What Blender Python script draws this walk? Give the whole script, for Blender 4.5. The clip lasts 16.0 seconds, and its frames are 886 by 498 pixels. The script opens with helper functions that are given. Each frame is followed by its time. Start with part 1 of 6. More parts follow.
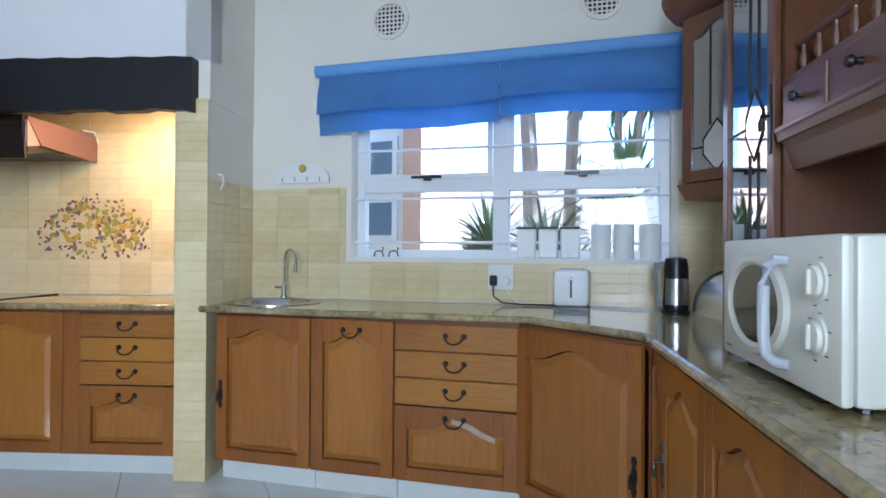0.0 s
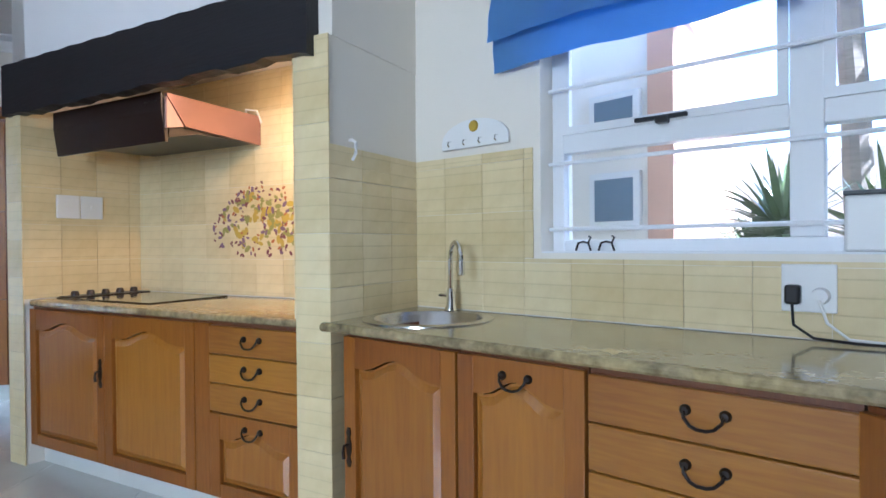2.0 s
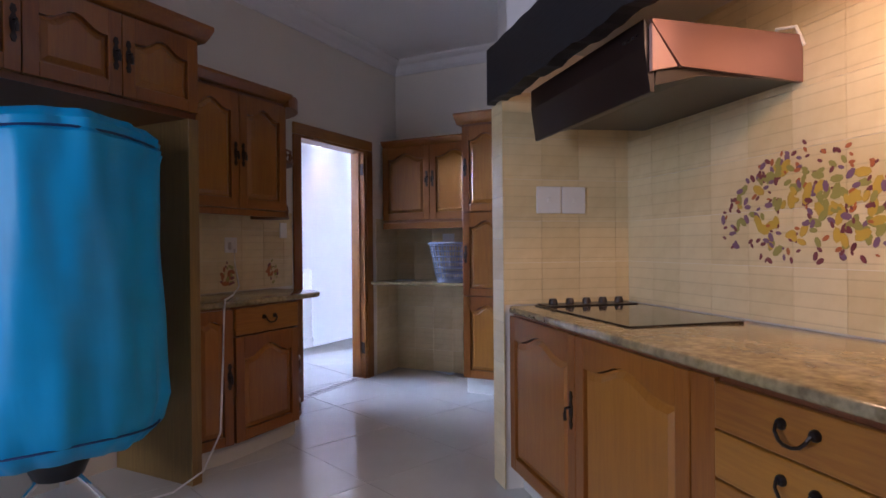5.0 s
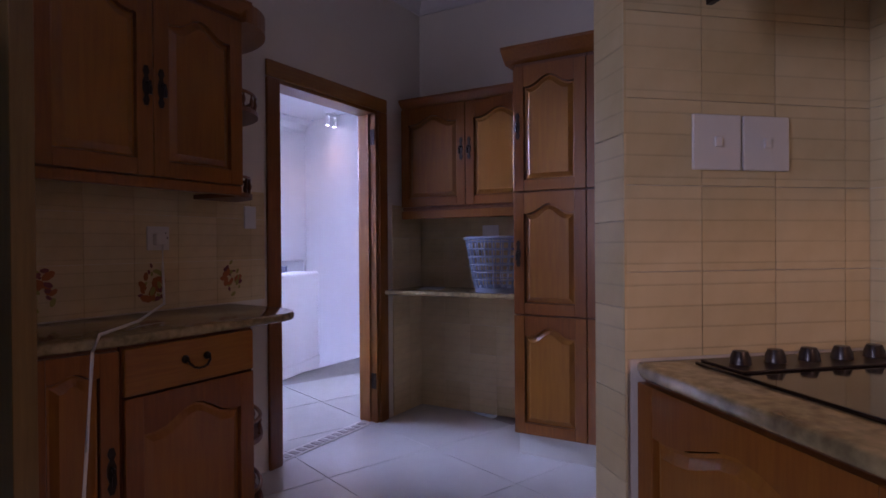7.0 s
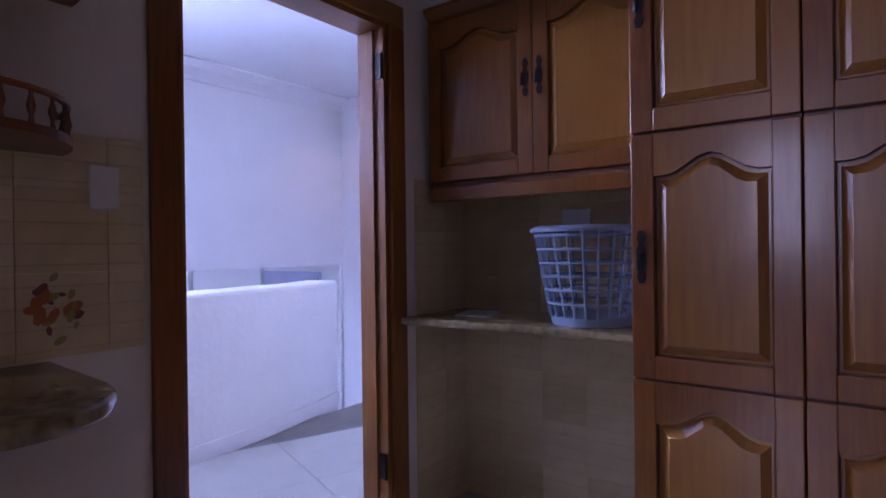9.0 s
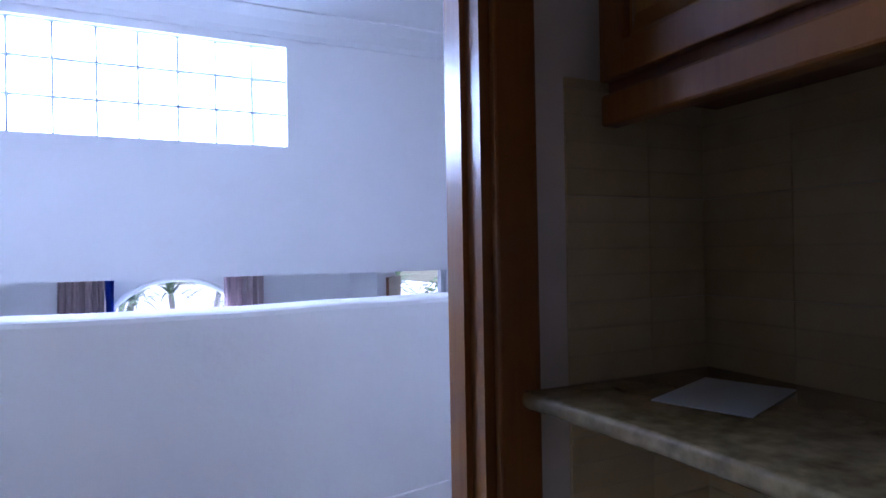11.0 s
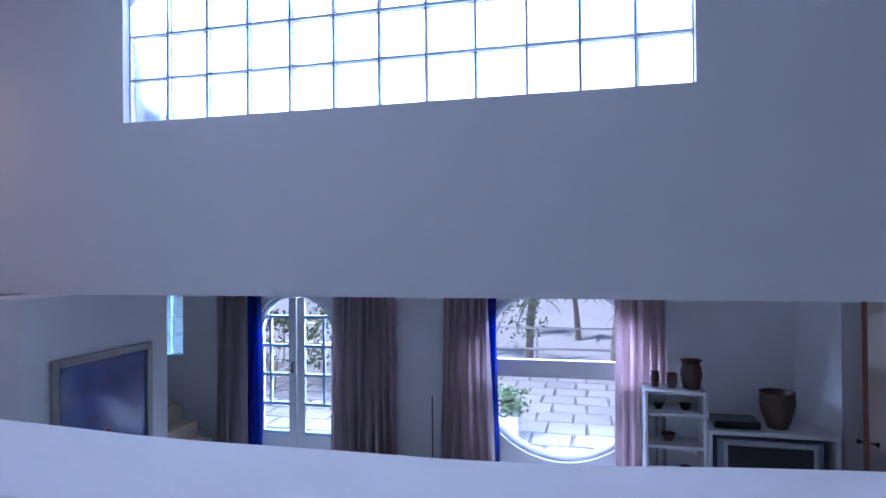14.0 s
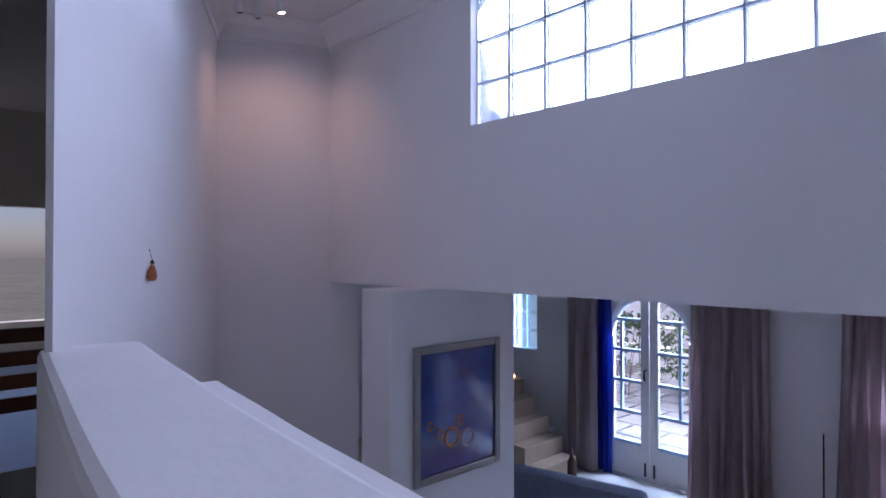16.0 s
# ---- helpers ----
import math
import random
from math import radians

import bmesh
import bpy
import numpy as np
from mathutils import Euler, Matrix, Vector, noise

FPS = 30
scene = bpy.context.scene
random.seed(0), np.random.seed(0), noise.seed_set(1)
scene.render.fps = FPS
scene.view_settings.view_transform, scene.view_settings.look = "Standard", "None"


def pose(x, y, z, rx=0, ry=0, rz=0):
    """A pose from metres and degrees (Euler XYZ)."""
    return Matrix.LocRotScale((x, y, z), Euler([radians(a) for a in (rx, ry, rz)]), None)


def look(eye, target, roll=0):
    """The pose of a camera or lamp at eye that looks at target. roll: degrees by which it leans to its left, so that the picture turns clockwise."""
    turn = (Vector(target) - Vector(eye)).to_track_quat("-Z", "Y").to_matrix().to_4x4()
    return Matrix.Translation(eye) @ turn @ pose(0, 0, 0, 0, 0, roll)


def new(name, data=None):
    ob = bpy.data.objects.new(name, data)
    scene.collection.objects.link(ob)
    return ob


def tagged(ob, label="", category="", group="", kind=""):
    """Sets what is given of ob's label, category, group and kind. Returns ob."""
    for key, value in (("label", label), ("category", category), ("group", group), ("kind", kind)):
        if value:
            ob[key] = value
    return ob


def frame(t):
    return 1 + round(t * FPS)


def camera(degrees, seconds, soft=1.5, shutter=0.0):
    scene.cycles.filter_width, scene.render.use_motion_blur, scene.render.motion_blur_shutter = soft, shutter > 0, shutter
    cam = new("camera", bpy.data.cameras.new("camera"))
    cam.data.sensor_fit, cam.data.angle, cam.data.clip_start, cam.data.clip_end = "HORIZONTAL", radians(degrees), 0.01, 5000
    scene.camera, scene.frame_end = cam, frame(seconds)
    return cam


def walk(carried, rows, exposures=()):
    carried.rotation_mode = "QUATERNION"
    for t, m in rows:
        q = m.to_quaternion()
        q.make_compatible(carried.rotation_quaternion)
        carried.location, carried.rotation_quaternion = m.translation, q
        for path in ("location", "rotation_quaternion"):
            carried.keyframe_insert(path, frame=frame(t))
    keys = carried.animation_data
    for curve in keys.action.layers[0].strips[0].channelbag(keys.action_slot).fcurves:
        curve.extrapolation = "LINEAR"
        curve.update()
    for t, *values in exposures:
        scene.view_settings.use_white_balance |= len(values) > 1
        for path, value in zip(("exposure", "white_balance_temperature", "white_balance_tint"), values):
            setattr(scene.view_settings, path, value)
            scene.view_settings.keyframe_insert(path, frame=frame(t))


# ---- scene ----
cam = camera(74.0, 16.0, soft=1.6, shutter=0.0)

PATH = [
    (0, (0.274, 0.544, 1.154), (-0.253, 2.474, 1.166), 0.4),
    (0.5, (0.246, 0.877, 1.157), (-0.349, 2.786, 1.165), 0.3),
    (1, (0.213, 1.183, 1.160), (-0.597, 3.011, 1.161), 0.0),
    (1.5, (0.121, 1.486, 1.164), (-0.932, 3.186, 1.153), -0.3),
    (2, (0.043, 1.736, 1.158), (-1.261, 3.252, 1.141), -0.5),
    (2.5, (-0.016, 1.924, 1.183), (-1.623, 3.114, 1.152), -1.0),
    (3, (-0.121, 2.012, 1.168), (-1.904, 2.917, 1.145), -0.9),
    (3.5, (-0.267, 2.081, 1.163), (-2.164, 2.715, 1.151), -0.8),
    (4, (-0.431, 2.125, 1.161), (-2.390, 2.531, 1.151), -0.8),
    (4.5, (-0.631, 2.211, 1.169), (-2.622, 2.407, 1.161), -0.6),
    (7, (-2.320, 2.236, 1.148), (-4.320, 2.221, 1.135), -0.4),
    (7.5, (-2.721, 2.212, 1.152), (-4.721, 2.192, 1.138), -0.3),
    (8, (-3.085, 2.209, 1.141), (-5.085, 2.172, 1.130), -0.4),
    (10.5, (-4.966, 2.422, 1.120), (-6.742, 1.504, 1.128), -1.0),
    (11, (-5.246, 2.305, 1.100), (-6.883, 1.155, 1.110), -1.0),
    (11.5, (-5.424, 2.129, 1.135), (-6.973, 0.863, 1.139), -1.1),
    (12, (-5.707, 1.918, 1.147), (-7.087, 0.470, 1.146), -1.0),
    (12.5, (-5.967, 1.734, 1.190), (-7.084, 0.075, 1.179), -0.3),
    (13, (-6.146, 1.441, 1.181), (-7.100, -0.317, 1.182), -0.2),
    (13.5, (-6.290, 1.174, 1.158), (-7.127, -0.643, 1.167), -0.5),
    (14, (-6.408, 0.961, 1.162), (-6.974, -0.957, 1.179), -0.5),
    (14.5, (-6.463, 0.782, 1.159), (-6.770, -1.194, 1.177), -0.3),
    (15, (-6.495, 0.656, 1.162), (-6.542, -1.343, 1.182), -0.1),
    (15.5, (-6.505, 0.600, 1.155), (-6.250, -1.384, 1.178), -0.0),
    (16, (-6.504, 0.604, 1.155), (-5.901, -1.303, 1.177), -0.0),
]
EXPOSURES = [
    (0, 3.25, 4750, 9), (2, 3.35, 4780, 10), (3.5, 3.3, 5150, 20), (4.5, 2.75, 5150, 27), (5.6, 2.1, 5250, 36), (7, 1.55, 5250, 50), (8.2, 1.4, 5050, 50),
    (10.3, 1.65, 4800, 38), (11, 1.15, 4850, 29), (12, 0.22, 4800, 31), (13, -0.17, 4800, 30), (14, -0.3, 4900, 28), (15, -0.22, 5100, 31), (16, -0.42, 5450, 35),
]
walk(cam, [(t, look(eye, target, roll)) for t, eye, target, roll in PATH], EXPOSURES)

# ---- world and light ----
world = bpy.data.worlds.new("sky")
scene.world = world
world.use_nodes = True
nt = world.node_tree
sky = nt.nodes.new("ShaderNodeTexSky")
sky.sky_type, sky.sun_disc = "NISHITA", False
SUN_ELEV, SUN_AZ = 58.0, 75.0
sky.sun_elevation, sky.sun_rotation = radians(SUN_ELEV), radians(SUN_AZ)
nt.links.new(sky.outputs[0], nt.nodes["Background"].inputs[0])
nt.nodes["Background"].inputs[1].default_value = 0.085


def lamp(name, kind, m, energy, color=(1, 1, 1), **more):
    data = bpy.data.lights.new(name, kind)
    data.energy, data.color = energy, color
    for key, value in more.items():
        setattr(data, key, value)
    ob = new(name, data)
    ob.matrix_world = m
    return ob


sun_dir = Vector((math.sin(radians(SUN_AZ)) * math.cos(radians(SUN_ELEV)), math.cos(radians(SUN_AZ)) * math.cos(radians(SUN_ELEV)), math.sin(radians(SUN_ELEV))))
lamp("sun", "SUN", look(sun_dir * 40, (0, 0, 0)), 4.2, (1, 0.95, 0.87), angle=radians(0.6))

# frames of reference: G turns the stair hall, H the hob niche, R the run of units by the right wall
G = pose(0, 0, 0, 0, 0, 150)
H = pose(-1.64, 3.07, 0, 0, 0, 12)
R = pose(0.42, 2.70, 0, 0, 0, -83)
I4 = Matrix.Identity(4)
CEIL = 2.92

# area lamps as daylight: an added unseen rear opening, the glass blocks, the garden doors
lamp("rear_daylight", "AREA", look((0.36, -1.5, 1.75), (-2.3, 2.4, 0.7)), 8.0, (1.0, 0.98, 0.92), shape="RECTANGLE", size=1.1, size_y=1.4, spread=radians(125))
lamp("kitchen_window_daylight", "AREA", look((-0.3, 4.35, 2.85), (-0.3, 2.4, 0.6)), 5.2, (0.97, 0.98, 1.0), shape="RECTANGLE", size=1.9, size_y=0.7)
lamp("glass_block_daylight", "AREA", G @ look((5.0, 5.93, 2.55), (6.6, 2.2, 0.4)), 60, (0.86, 0.93, 1.0), shape="RECTANGLE", size=3.6, size_y=1.0, spread=radians(130))
lamp("hob_lamp", "AREA", H @ look((-0.42, 0.32, 1.98), (-0.75, 0.45, 0.8)), 1.7, (1.0, 0.58, 0.28), shape="RECTANGLE", size=0.3, size_y=0.12)


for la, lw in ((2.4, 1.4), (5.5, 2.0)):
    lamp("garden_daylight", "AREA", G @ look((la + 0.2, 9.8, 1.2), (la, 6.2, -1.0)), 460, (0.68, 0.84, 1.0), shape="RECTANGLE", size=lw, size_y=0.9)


# ---- materials ----
def mat(name, color, rough=0.5, metal=0.0, grain=0.0, scale=8.0, stretch=(1, 1, 1), bump=0.0, bump_scale=60.0, vary=0.0, dark=None, spec=0.5, coat=0.0, trans=0.0):
    """Principled with two scales of noise on colour, roughness and relief."""
    m = bpy.data.materials.new(name)
    m.use_nodes = True
    t = m.node_tree
    b = t.nodes["Principled BSDF"]
    b.inputs["Roughness"].default_value, b.inputs["Metallic"].default_value = rough, metal
    b.inputs["Specular IOR Level"].default_value = spec
    b.inputs["Coat Weight"].default_value = coat
    b.inputs["Coat Roughness"].default_value = 0.12
    b.inputs["Transmission Weight"].default_value = trans
    b.inputs["Base Color"].default_value = (*color, 1)
    if grain <= 0 and bump <= 0 and vary <= 0:
        return m
    co = t.nodes.new("ShaderNodeTexCoord")
    mp = t.nodes.new("ShaderNodeMapping")
    mp.inputs["Scale"].default_value = stretch
    t.links.new(co.outputs["Object"], mp.inputs[0])
    info = t.nodes.new("ShaderNodeObjectInfo")
    if grain > 0 or vary > 0:
        n1 = t.nodes.new("ShaderNodeTexNoise")
        n1.inputs["Scale"].default_value, n1.inputs["Detail"].default_value = scale, 5
        n2 = t.nodes.new("ShaderNodeTexNoise")
        n2.inputs["Scale"].default_value, n2.inputs["Detail"].default_value = scale * 0.17, 3
        t.links.new(mp.outputs[0], n1.inputs[0]), t.links.new(co.outputs["Object"], n2.inputs[0])
        add = t.nodes.new("ShaderNodeMath")
        add.operation = "MULTIPLY_ADD"
        add.inputs[1].default_value = 0.6
        t.links.new(n2.outputs[0], add.inputs[0])
        sc = t.nodes.new("ShaderNodeMath")
        sc.operation = "MULTIPLY"
        sc.inputs[1].default_value = 0.6
        t.links.new(n1.outputs[0], sc.inputs[0])
        t.links.new(sc.outputs[0], add.inputs[2])
        rv = t.nodes.new("ShaderNodeMath")
        rv.operation = "MULTIPLY_ADD"
        rv.inputs[1].default_value = vary
        t.links.new(info.outputs["Random"], rv.inputs[0]), t.links.new(add.outputs[0], rv.inputs[2])
        ramp = t.nodes.new("ShaderNodeValToRGB")
        lo = dark or tuple(c * (1 - grain) for c in color)
        ramp.color_ramp.elements[0].position, ramp.color_ramp.elements[1].position = 0.38, 0.78 + vary * 0.5
        ramp.color_ramp.elements[0].color, ramp.color_ramp.elements[1].color = (*lo, 1), (*color, 1)
        t.links.new(rv.outputs[0], ramp.inputs[0])
        t.links.new(ramp.outputs[0], b.inputs["Base Color"])
    if bump > 0:
        n3 = t.nodes.new("ShaderNodeTexNoise")
        n3.inputs["Scale"].default_value, n3.inputs["Detail"].default_value = bump_scale, 4
        t.links.new(mp.outputs[0], n3.inputs[0])
        bp = t.nodes.new("ShaderNodeBump")
        bp.inputs["Strength"].default_value, bp.inputs["Distance"].default_value = bump, 0.004
        t.links.new(n3.outputs[0], bp.inputs["Height"])
        t.links.new(bp.outputs[0], b.inputs["Normal"])
    return m


def emit(name, color, strength):
    m = bpy.data.materials.new(name)
    m.use_nodes = True
    b = m.node_tree.nodes["Principled BSDF"]
    b.inputs["Base Color"].default_value = b.inputs["Emission Color"].default_value = (*color, 1)
    b.inputs["Emission Strength"].default_value = strength
    return m


def ribbed_tile(name, color, dark):
    """Glazed wall tile with fine pressed lines that run level, as rows of small setts."""
    m = mat(name, color, 0.28, grain=0.2, scale=14, bump=0.0, vary=0.35, dark=dark, coat=0.15)
    t = m.node_tree
    b = t.nodes["Principled BSDF"]
    geo = t.nodes.new("ShaderNodeNewGeometry")
    sep = t.nodes.new("ShaderNodeSeparateXYZ")
    t.links.new(geo.outputs["Position"], sep.inputs[0])
    mul = t.nodes.new("ShaderNodeMath")
    mul.operation, mul.inputs[1].default_value = "MULTIPLY", 20.0
    fr = t.nodes.new("ShaderNodeMath")
    fr.operation = "FRACT"
    t.links.new(sep.outputs[2], mul.inputs[0]), t.links.new(mul.outputs[0], fr.inputs[0])
    ramp = t.nodes.new("ShaderNodeValToRGB")
    ramp.color_ramp.elements[0].position, ramp.color_ramp.elements[1].position = 0.0, 0.1
    t.links.new(fr.outputs[0], ramp.inputs[0])
    bp = t.nodes.new("ShaderNodeBump")
    bp.inputs["Strength"].default_value, bp.inputs["Distance"].default_value = 0.5, 0.002
    t.links.new(ramp.outputs[0], bp.inputs["Height"]), t.links.new(bp.outputs[0], b.inputs["Normal"])
    src = b.inputs["Base Color"].links[0].from_socket
    mix = t.nodes.new("ShaderNodeMix")
    mix.data_type, mix.blend_type = "RGBA", "MULTIPLY"
    mix.inputs[0].default_value = 0.16
    t.links.new(src, mix.inputs[6]), t.links.new(ramp.outputs[0], mix.inputs[7])
    t.links.new(mix.outputs[2], b.inputs["Base Color"])
    return m


WOOD = mat("oiled_wood", (0.29, 0.108, 0.012), 0.3, grain=0.5, scale=10, stretch=(9, 9, 0.7), bump=0.08, bump_scale=30, vary=0.25, dark=(0.155, 0.042, 0.008), coat=0.25)
WOOD_H = mat("oiled_wood_level_grain", (0.37, 0.165, 0.017), 0.3, grain=0.5, scale=10, stretch=(0.7, 9, 9), bump=0.08, bump_scale=30, vary=0.25, dark=(0.20, 0.065, 0.012), coat=0.25)
WOOD_L = mat("oiled_wood_panel", (0.36, 0.152, 0.017), 0.3, grain=0.5, scale=9, stretch=(8, 8, 0.6), bump=0.08, bump_scale=30, vary=0.35, dark=(0.21, 0.068, 0.013), coat=0.25)
# darker than the oiled wood, for the display units on the right
WOOD_S = mat("display_unit_wood", (0.15, 0.058, 0.020), 0.36, grain=0.5, scale=10, stretch=(9, 9, 0.7), bump=0.08, bump_scale=30, vary=0.2, dark=(0.10, 0.036, 0.014), coat=0.25)
WOOD_D = mat("dark_wood", (0.20, 0.07, 0.022), 0.4, grain=0.5, scale=12, stretch=(9, 9, 0.7), bump=0.08, vary=0.2, dark=(0.09, 0.03, 0.01), coat=0.2)
BEAM = mat("tarred_beam", (0.010, 0.009, 0.012), 0.55, grain=0.5, scale=14, stretch=(0.6, 6, 6), bump=0.5, bump_scale=18)
GRANITE = mat("granite", (0.46, 0.38, 0.21), 0.12, grain=0.6, scale=38, bump=0.0, dark=(0.12, 0.095, 0.05), coat=0.3)
PAINT = mat("cream_wall_paint", (0.80, 0.755, 0.66), 0.75, grain=0.05, scale=3, bump=0.12, bump_scale=90)
PAINT_W = mat("white_wall_paint", (0.82, 0.80, 0.79), 0.7, grain=0.04, scale=3, bump=0.14, bump_scale=70)
PAINT_P = mat("parapet_plaster", (0.82, 0.80, 0.79), 0.7, grain=0.05, scale=4, bump=0.5, bump_scale=26)
CEILM = mat("ceiling_paint", (0.80, 0.79, 0.78), 0.85, grain=0.04, scale=2, bump=0.05)
TILE = ribbed_tile("cream_wall_tile", (0.75, 0.64, 0.375), (0.58, 0.465, 0.225))
GROUT = mat("grout", (0.45, 0.36, 0.22), 0.9, grain=0.2, scale=30)
FLOOR = mat("floor_tile", (0.66, 0.665, 0.62), 0.16, grain=0.12, scale=5, vary=0.2, coat=0.2)
FGROUT = mat("floor_grout", (0.30, 0.29, 0.26), 0.9, grain=0.2, scale=30)
PLINTH = mat("plinth_tile", (0.70, 0.71, 0.67), 0.25, grain=0.1, scale=6, vary=0.2)
MOSAIC = mat("threshold_mosaic", (0.34, 0.31, 0.28), 0.4, grain=0.4, scale=40)
IRON = mat("dark_iron", (0.055, 0.045, 0.04), 0.42, metal=0.85, grain=0.4, scale=40, bump=0.1)
STEEL = mat("brushed_steel", (0.62, 0.61, 0.6), 0.22, metal=1.0, grain=0.15, scale=30)
CHROME = mat("chrome", (0.8, 0.8, 0.8), 0.08, metal=1.0)
WHITE = mat("white_plastic", (0.80, 0.80, 0.78), 0.35, grain=0.03, scale=10)
CREAMP = mat("cream_enamel", (0.76, 0.745, 0.64), 0.35, grain=0.05, scale=6)
BLACK = mat("black_plastic", (0.012, 0.012, 0.014), 0.3)
ALU = mat("white_aluminium", (0.78, 0.79, 0.80), 0.35, grain=0.04, scale=5)
BLIND = mat("blue_blind_cloth", (0.20, 0.40, 0.78), 0.85, grain=0.15, scale=4, bump=0.3, bump_scale=220)
DRYER = mat("blue_nylon_cover", (0.012, 0.42, 0.86), 0.45, grain=0.3, scale=4, bump=0.25, bump_scale=14)
HOODM = mat("copper_toned_enamel", (0.25, 0.135, 0.115), 0.28, metal=0.55, grain=0.1, scale=6)
HOODB = mat("brown_black_enamel", (0.02, 0.012, 0.010), 0.3)
GLASSBLK = mat("dark_hob_glass", (0.010, 0.006, 0.005), 0.06, coat=0.5)
BASKET = mat("grey_blue_plastic", (0.30, 0.37, 0.50), 0.4, grain=0.08, scale=10)
CURTAIN = mat("taupe_curtain", (0.70, 0.56, 0.56), 0.9, grain=0.2, scale=6, stretch=(6, 6, 0.5), bump=0.2, bump_scale=120)
SHEER = mat("deep_blue_curtain", (0.02, 0.05, 0.42), 0.85, grain=0.2, scale=6, bump=0.2)
SOFAM = mat("grey_blue_upholstery", (0.22, 0.25, 0.33), 0.95, grain=0.25, scale=20, bump=0.3, bump_scale=150)
LEAF = mat("strap_leaf", (0.11, 0.16, 0.065), 0.35, grain=0.5, scale=8, vary=0.5)
TRUNK = mat("palm_bark", (0.36, 0.31, 0.27), 0.9, grain=0.5, scale=14, stretch=(1, 1, 4), bump=0.6, bump_scale=20)
STONE = mat("patio_stone", (0.60, 0.59, 0.55), 0.85, grain=0.3, scale=3, bump=0.4, bump_scale=12, vary=0.3)
EARTH = mat("garden_ground", (0.20, 0.19, 0.12), 0.95, grain=0.5, scale=2, bump=0.4)
RENDER_W = mat("white_render", (0.80, 0.77, 0.72), 0.9, grain=0.05, scale=2, bump=0.3, bump_scale=40)
RENDER_P = mat("salmon_render", (0.62, 0.40, 0.30), 0.9, grain=0.1, scale=2, bump=0.3)
ROSE = mat("faded_plum_glaze", (0.22, 0.06, 0.07), 0.35, vary=0.4, grain=0.4)
YELLOW = mat("ochre_glaze", (0.52, 0.36, 0.04), 0.35, vary=0.4, grain=0.3)
RUST = mat("rust_glaze", (0.42, 0.13, 0.035), 0.35, vary=0.4, grain=0.4)
CLAY = mat("brown_pottery", (0.10, 0.055, 0.035), 0.5, grain=0.3, scale=12, bump=0.2)


def veined(m, pale, dull):
    """Broad drifting veins over a stone's fine grain."""
    t = m.node_tree
    b = t.nodes["Principled BSDF"]
    co = t.nodes.new("ShaderNodeTexCoord")
    mp = t.nodes.new("ShaderNodeMapping")
    mp.inputs["Scale"].default_value, mp.inputs["Rotation"].default_value = (1.6, 5.0, 1.6), (0, 0, 0.5)
    w = t.nodes.new("ShaderNodeTexNoise")
    w.inputs["Scale"].default_value, w.inputs["Detail"].default_value, w.inputs["Distortion"].default_value = 1.5, 6, 1.2
    ramp = t.nodes.new("ShaderNodeValToRGB")
    for e, (p, c) in zip([ramp.color_ramp.elements[0], ramp.color_ramp.elements[1], ramp.color_ramp.elements.new(0.5), ramp.color_ramp.elements.new(0.56)], ((0.34, dull), (0.75, dull), (0.5, pale), (0.56, (0.95, 0.92, 0.86)))):
        e.color = (*c, 1)
    src = b.inputs["Base Color"].links[0].from_socket
    mix = t.nodes.new("ShaderNodeMix")
    mix.data_type, mix.blend_type = "RGBA", "MULTIPLY"
    mix.inputs[0].default_value = 0.85
    t.links.new(co.outputs["Object"], mp.inputs[0]), t.links.new(mp.outputs[0], w.inputs[0]), t.links.new(w.outputs[0], ramp.inputs[0])
    t.links.new(src, mix.inputs[6]), t.links.new(ramp.outputs[0], mix.inputs[7]), t.links.new(mix.outputs[2], b.inputs["Base Color"])


veined(GRANITE, (1.0, 0.95, 0.78), (0.6, 0.62, 0.5))


def clear_glass(name, tint=(0.95, 0.97, 1.0), rough=0.0):
    m = mat(name, tint, rough, trans=1.0)
    m.node_tree.nodes["Principled BSDF"].inputs["IOR"].default_value = 1.45
    return m


def pane_glass(name, amount=0.08, tint=(1, 1, 1)):
    """A thin pane: mostly clear, with a faint mirror."""
    m = bpy.data.materials.new(name)
    m.use_nodes = True
    t = m.node_tree
    t.nodes.remove(t.nodes["Principled BSDF"])
    a, g, mix = t.nodes.new("ShaderNodeBsdfTransparent"), t.nodes.new("ShaderNodeBsdfGlossy"), t.nodes.new("ShaderNodeMixShader")
    a.inputs[0].default_value = (*tint, 1)
    g.inputs["Roughness"].default_value = 0.02
    if amount > 0.1:
        mix.inputs[0].default_value = amount
    else:
        f = t.nodes.new("ShaderNodeFresnel")
        f.inputs[0].default_value = 1.45
        t.links.new(f.outputs[0], mix.inputs[0])
    t.links.new(a.outputs[0], mix.inputs[1]), t.links.new(g.outputs[0], mix.inputs[2])
    t.links.new(mix.outputs[0], t.nodes["Material Output"].inputs[0])
    return m


PANE = pane_glass("window_pane")
CABGLASS = pane_glass("leaded_cabinet_glass", 0.5, (0.6, 0.62, 0.68))
BLOCKGLASS = clear_glass("glass_block_glass", (0.86, 0.94, 1.0), 0.25)


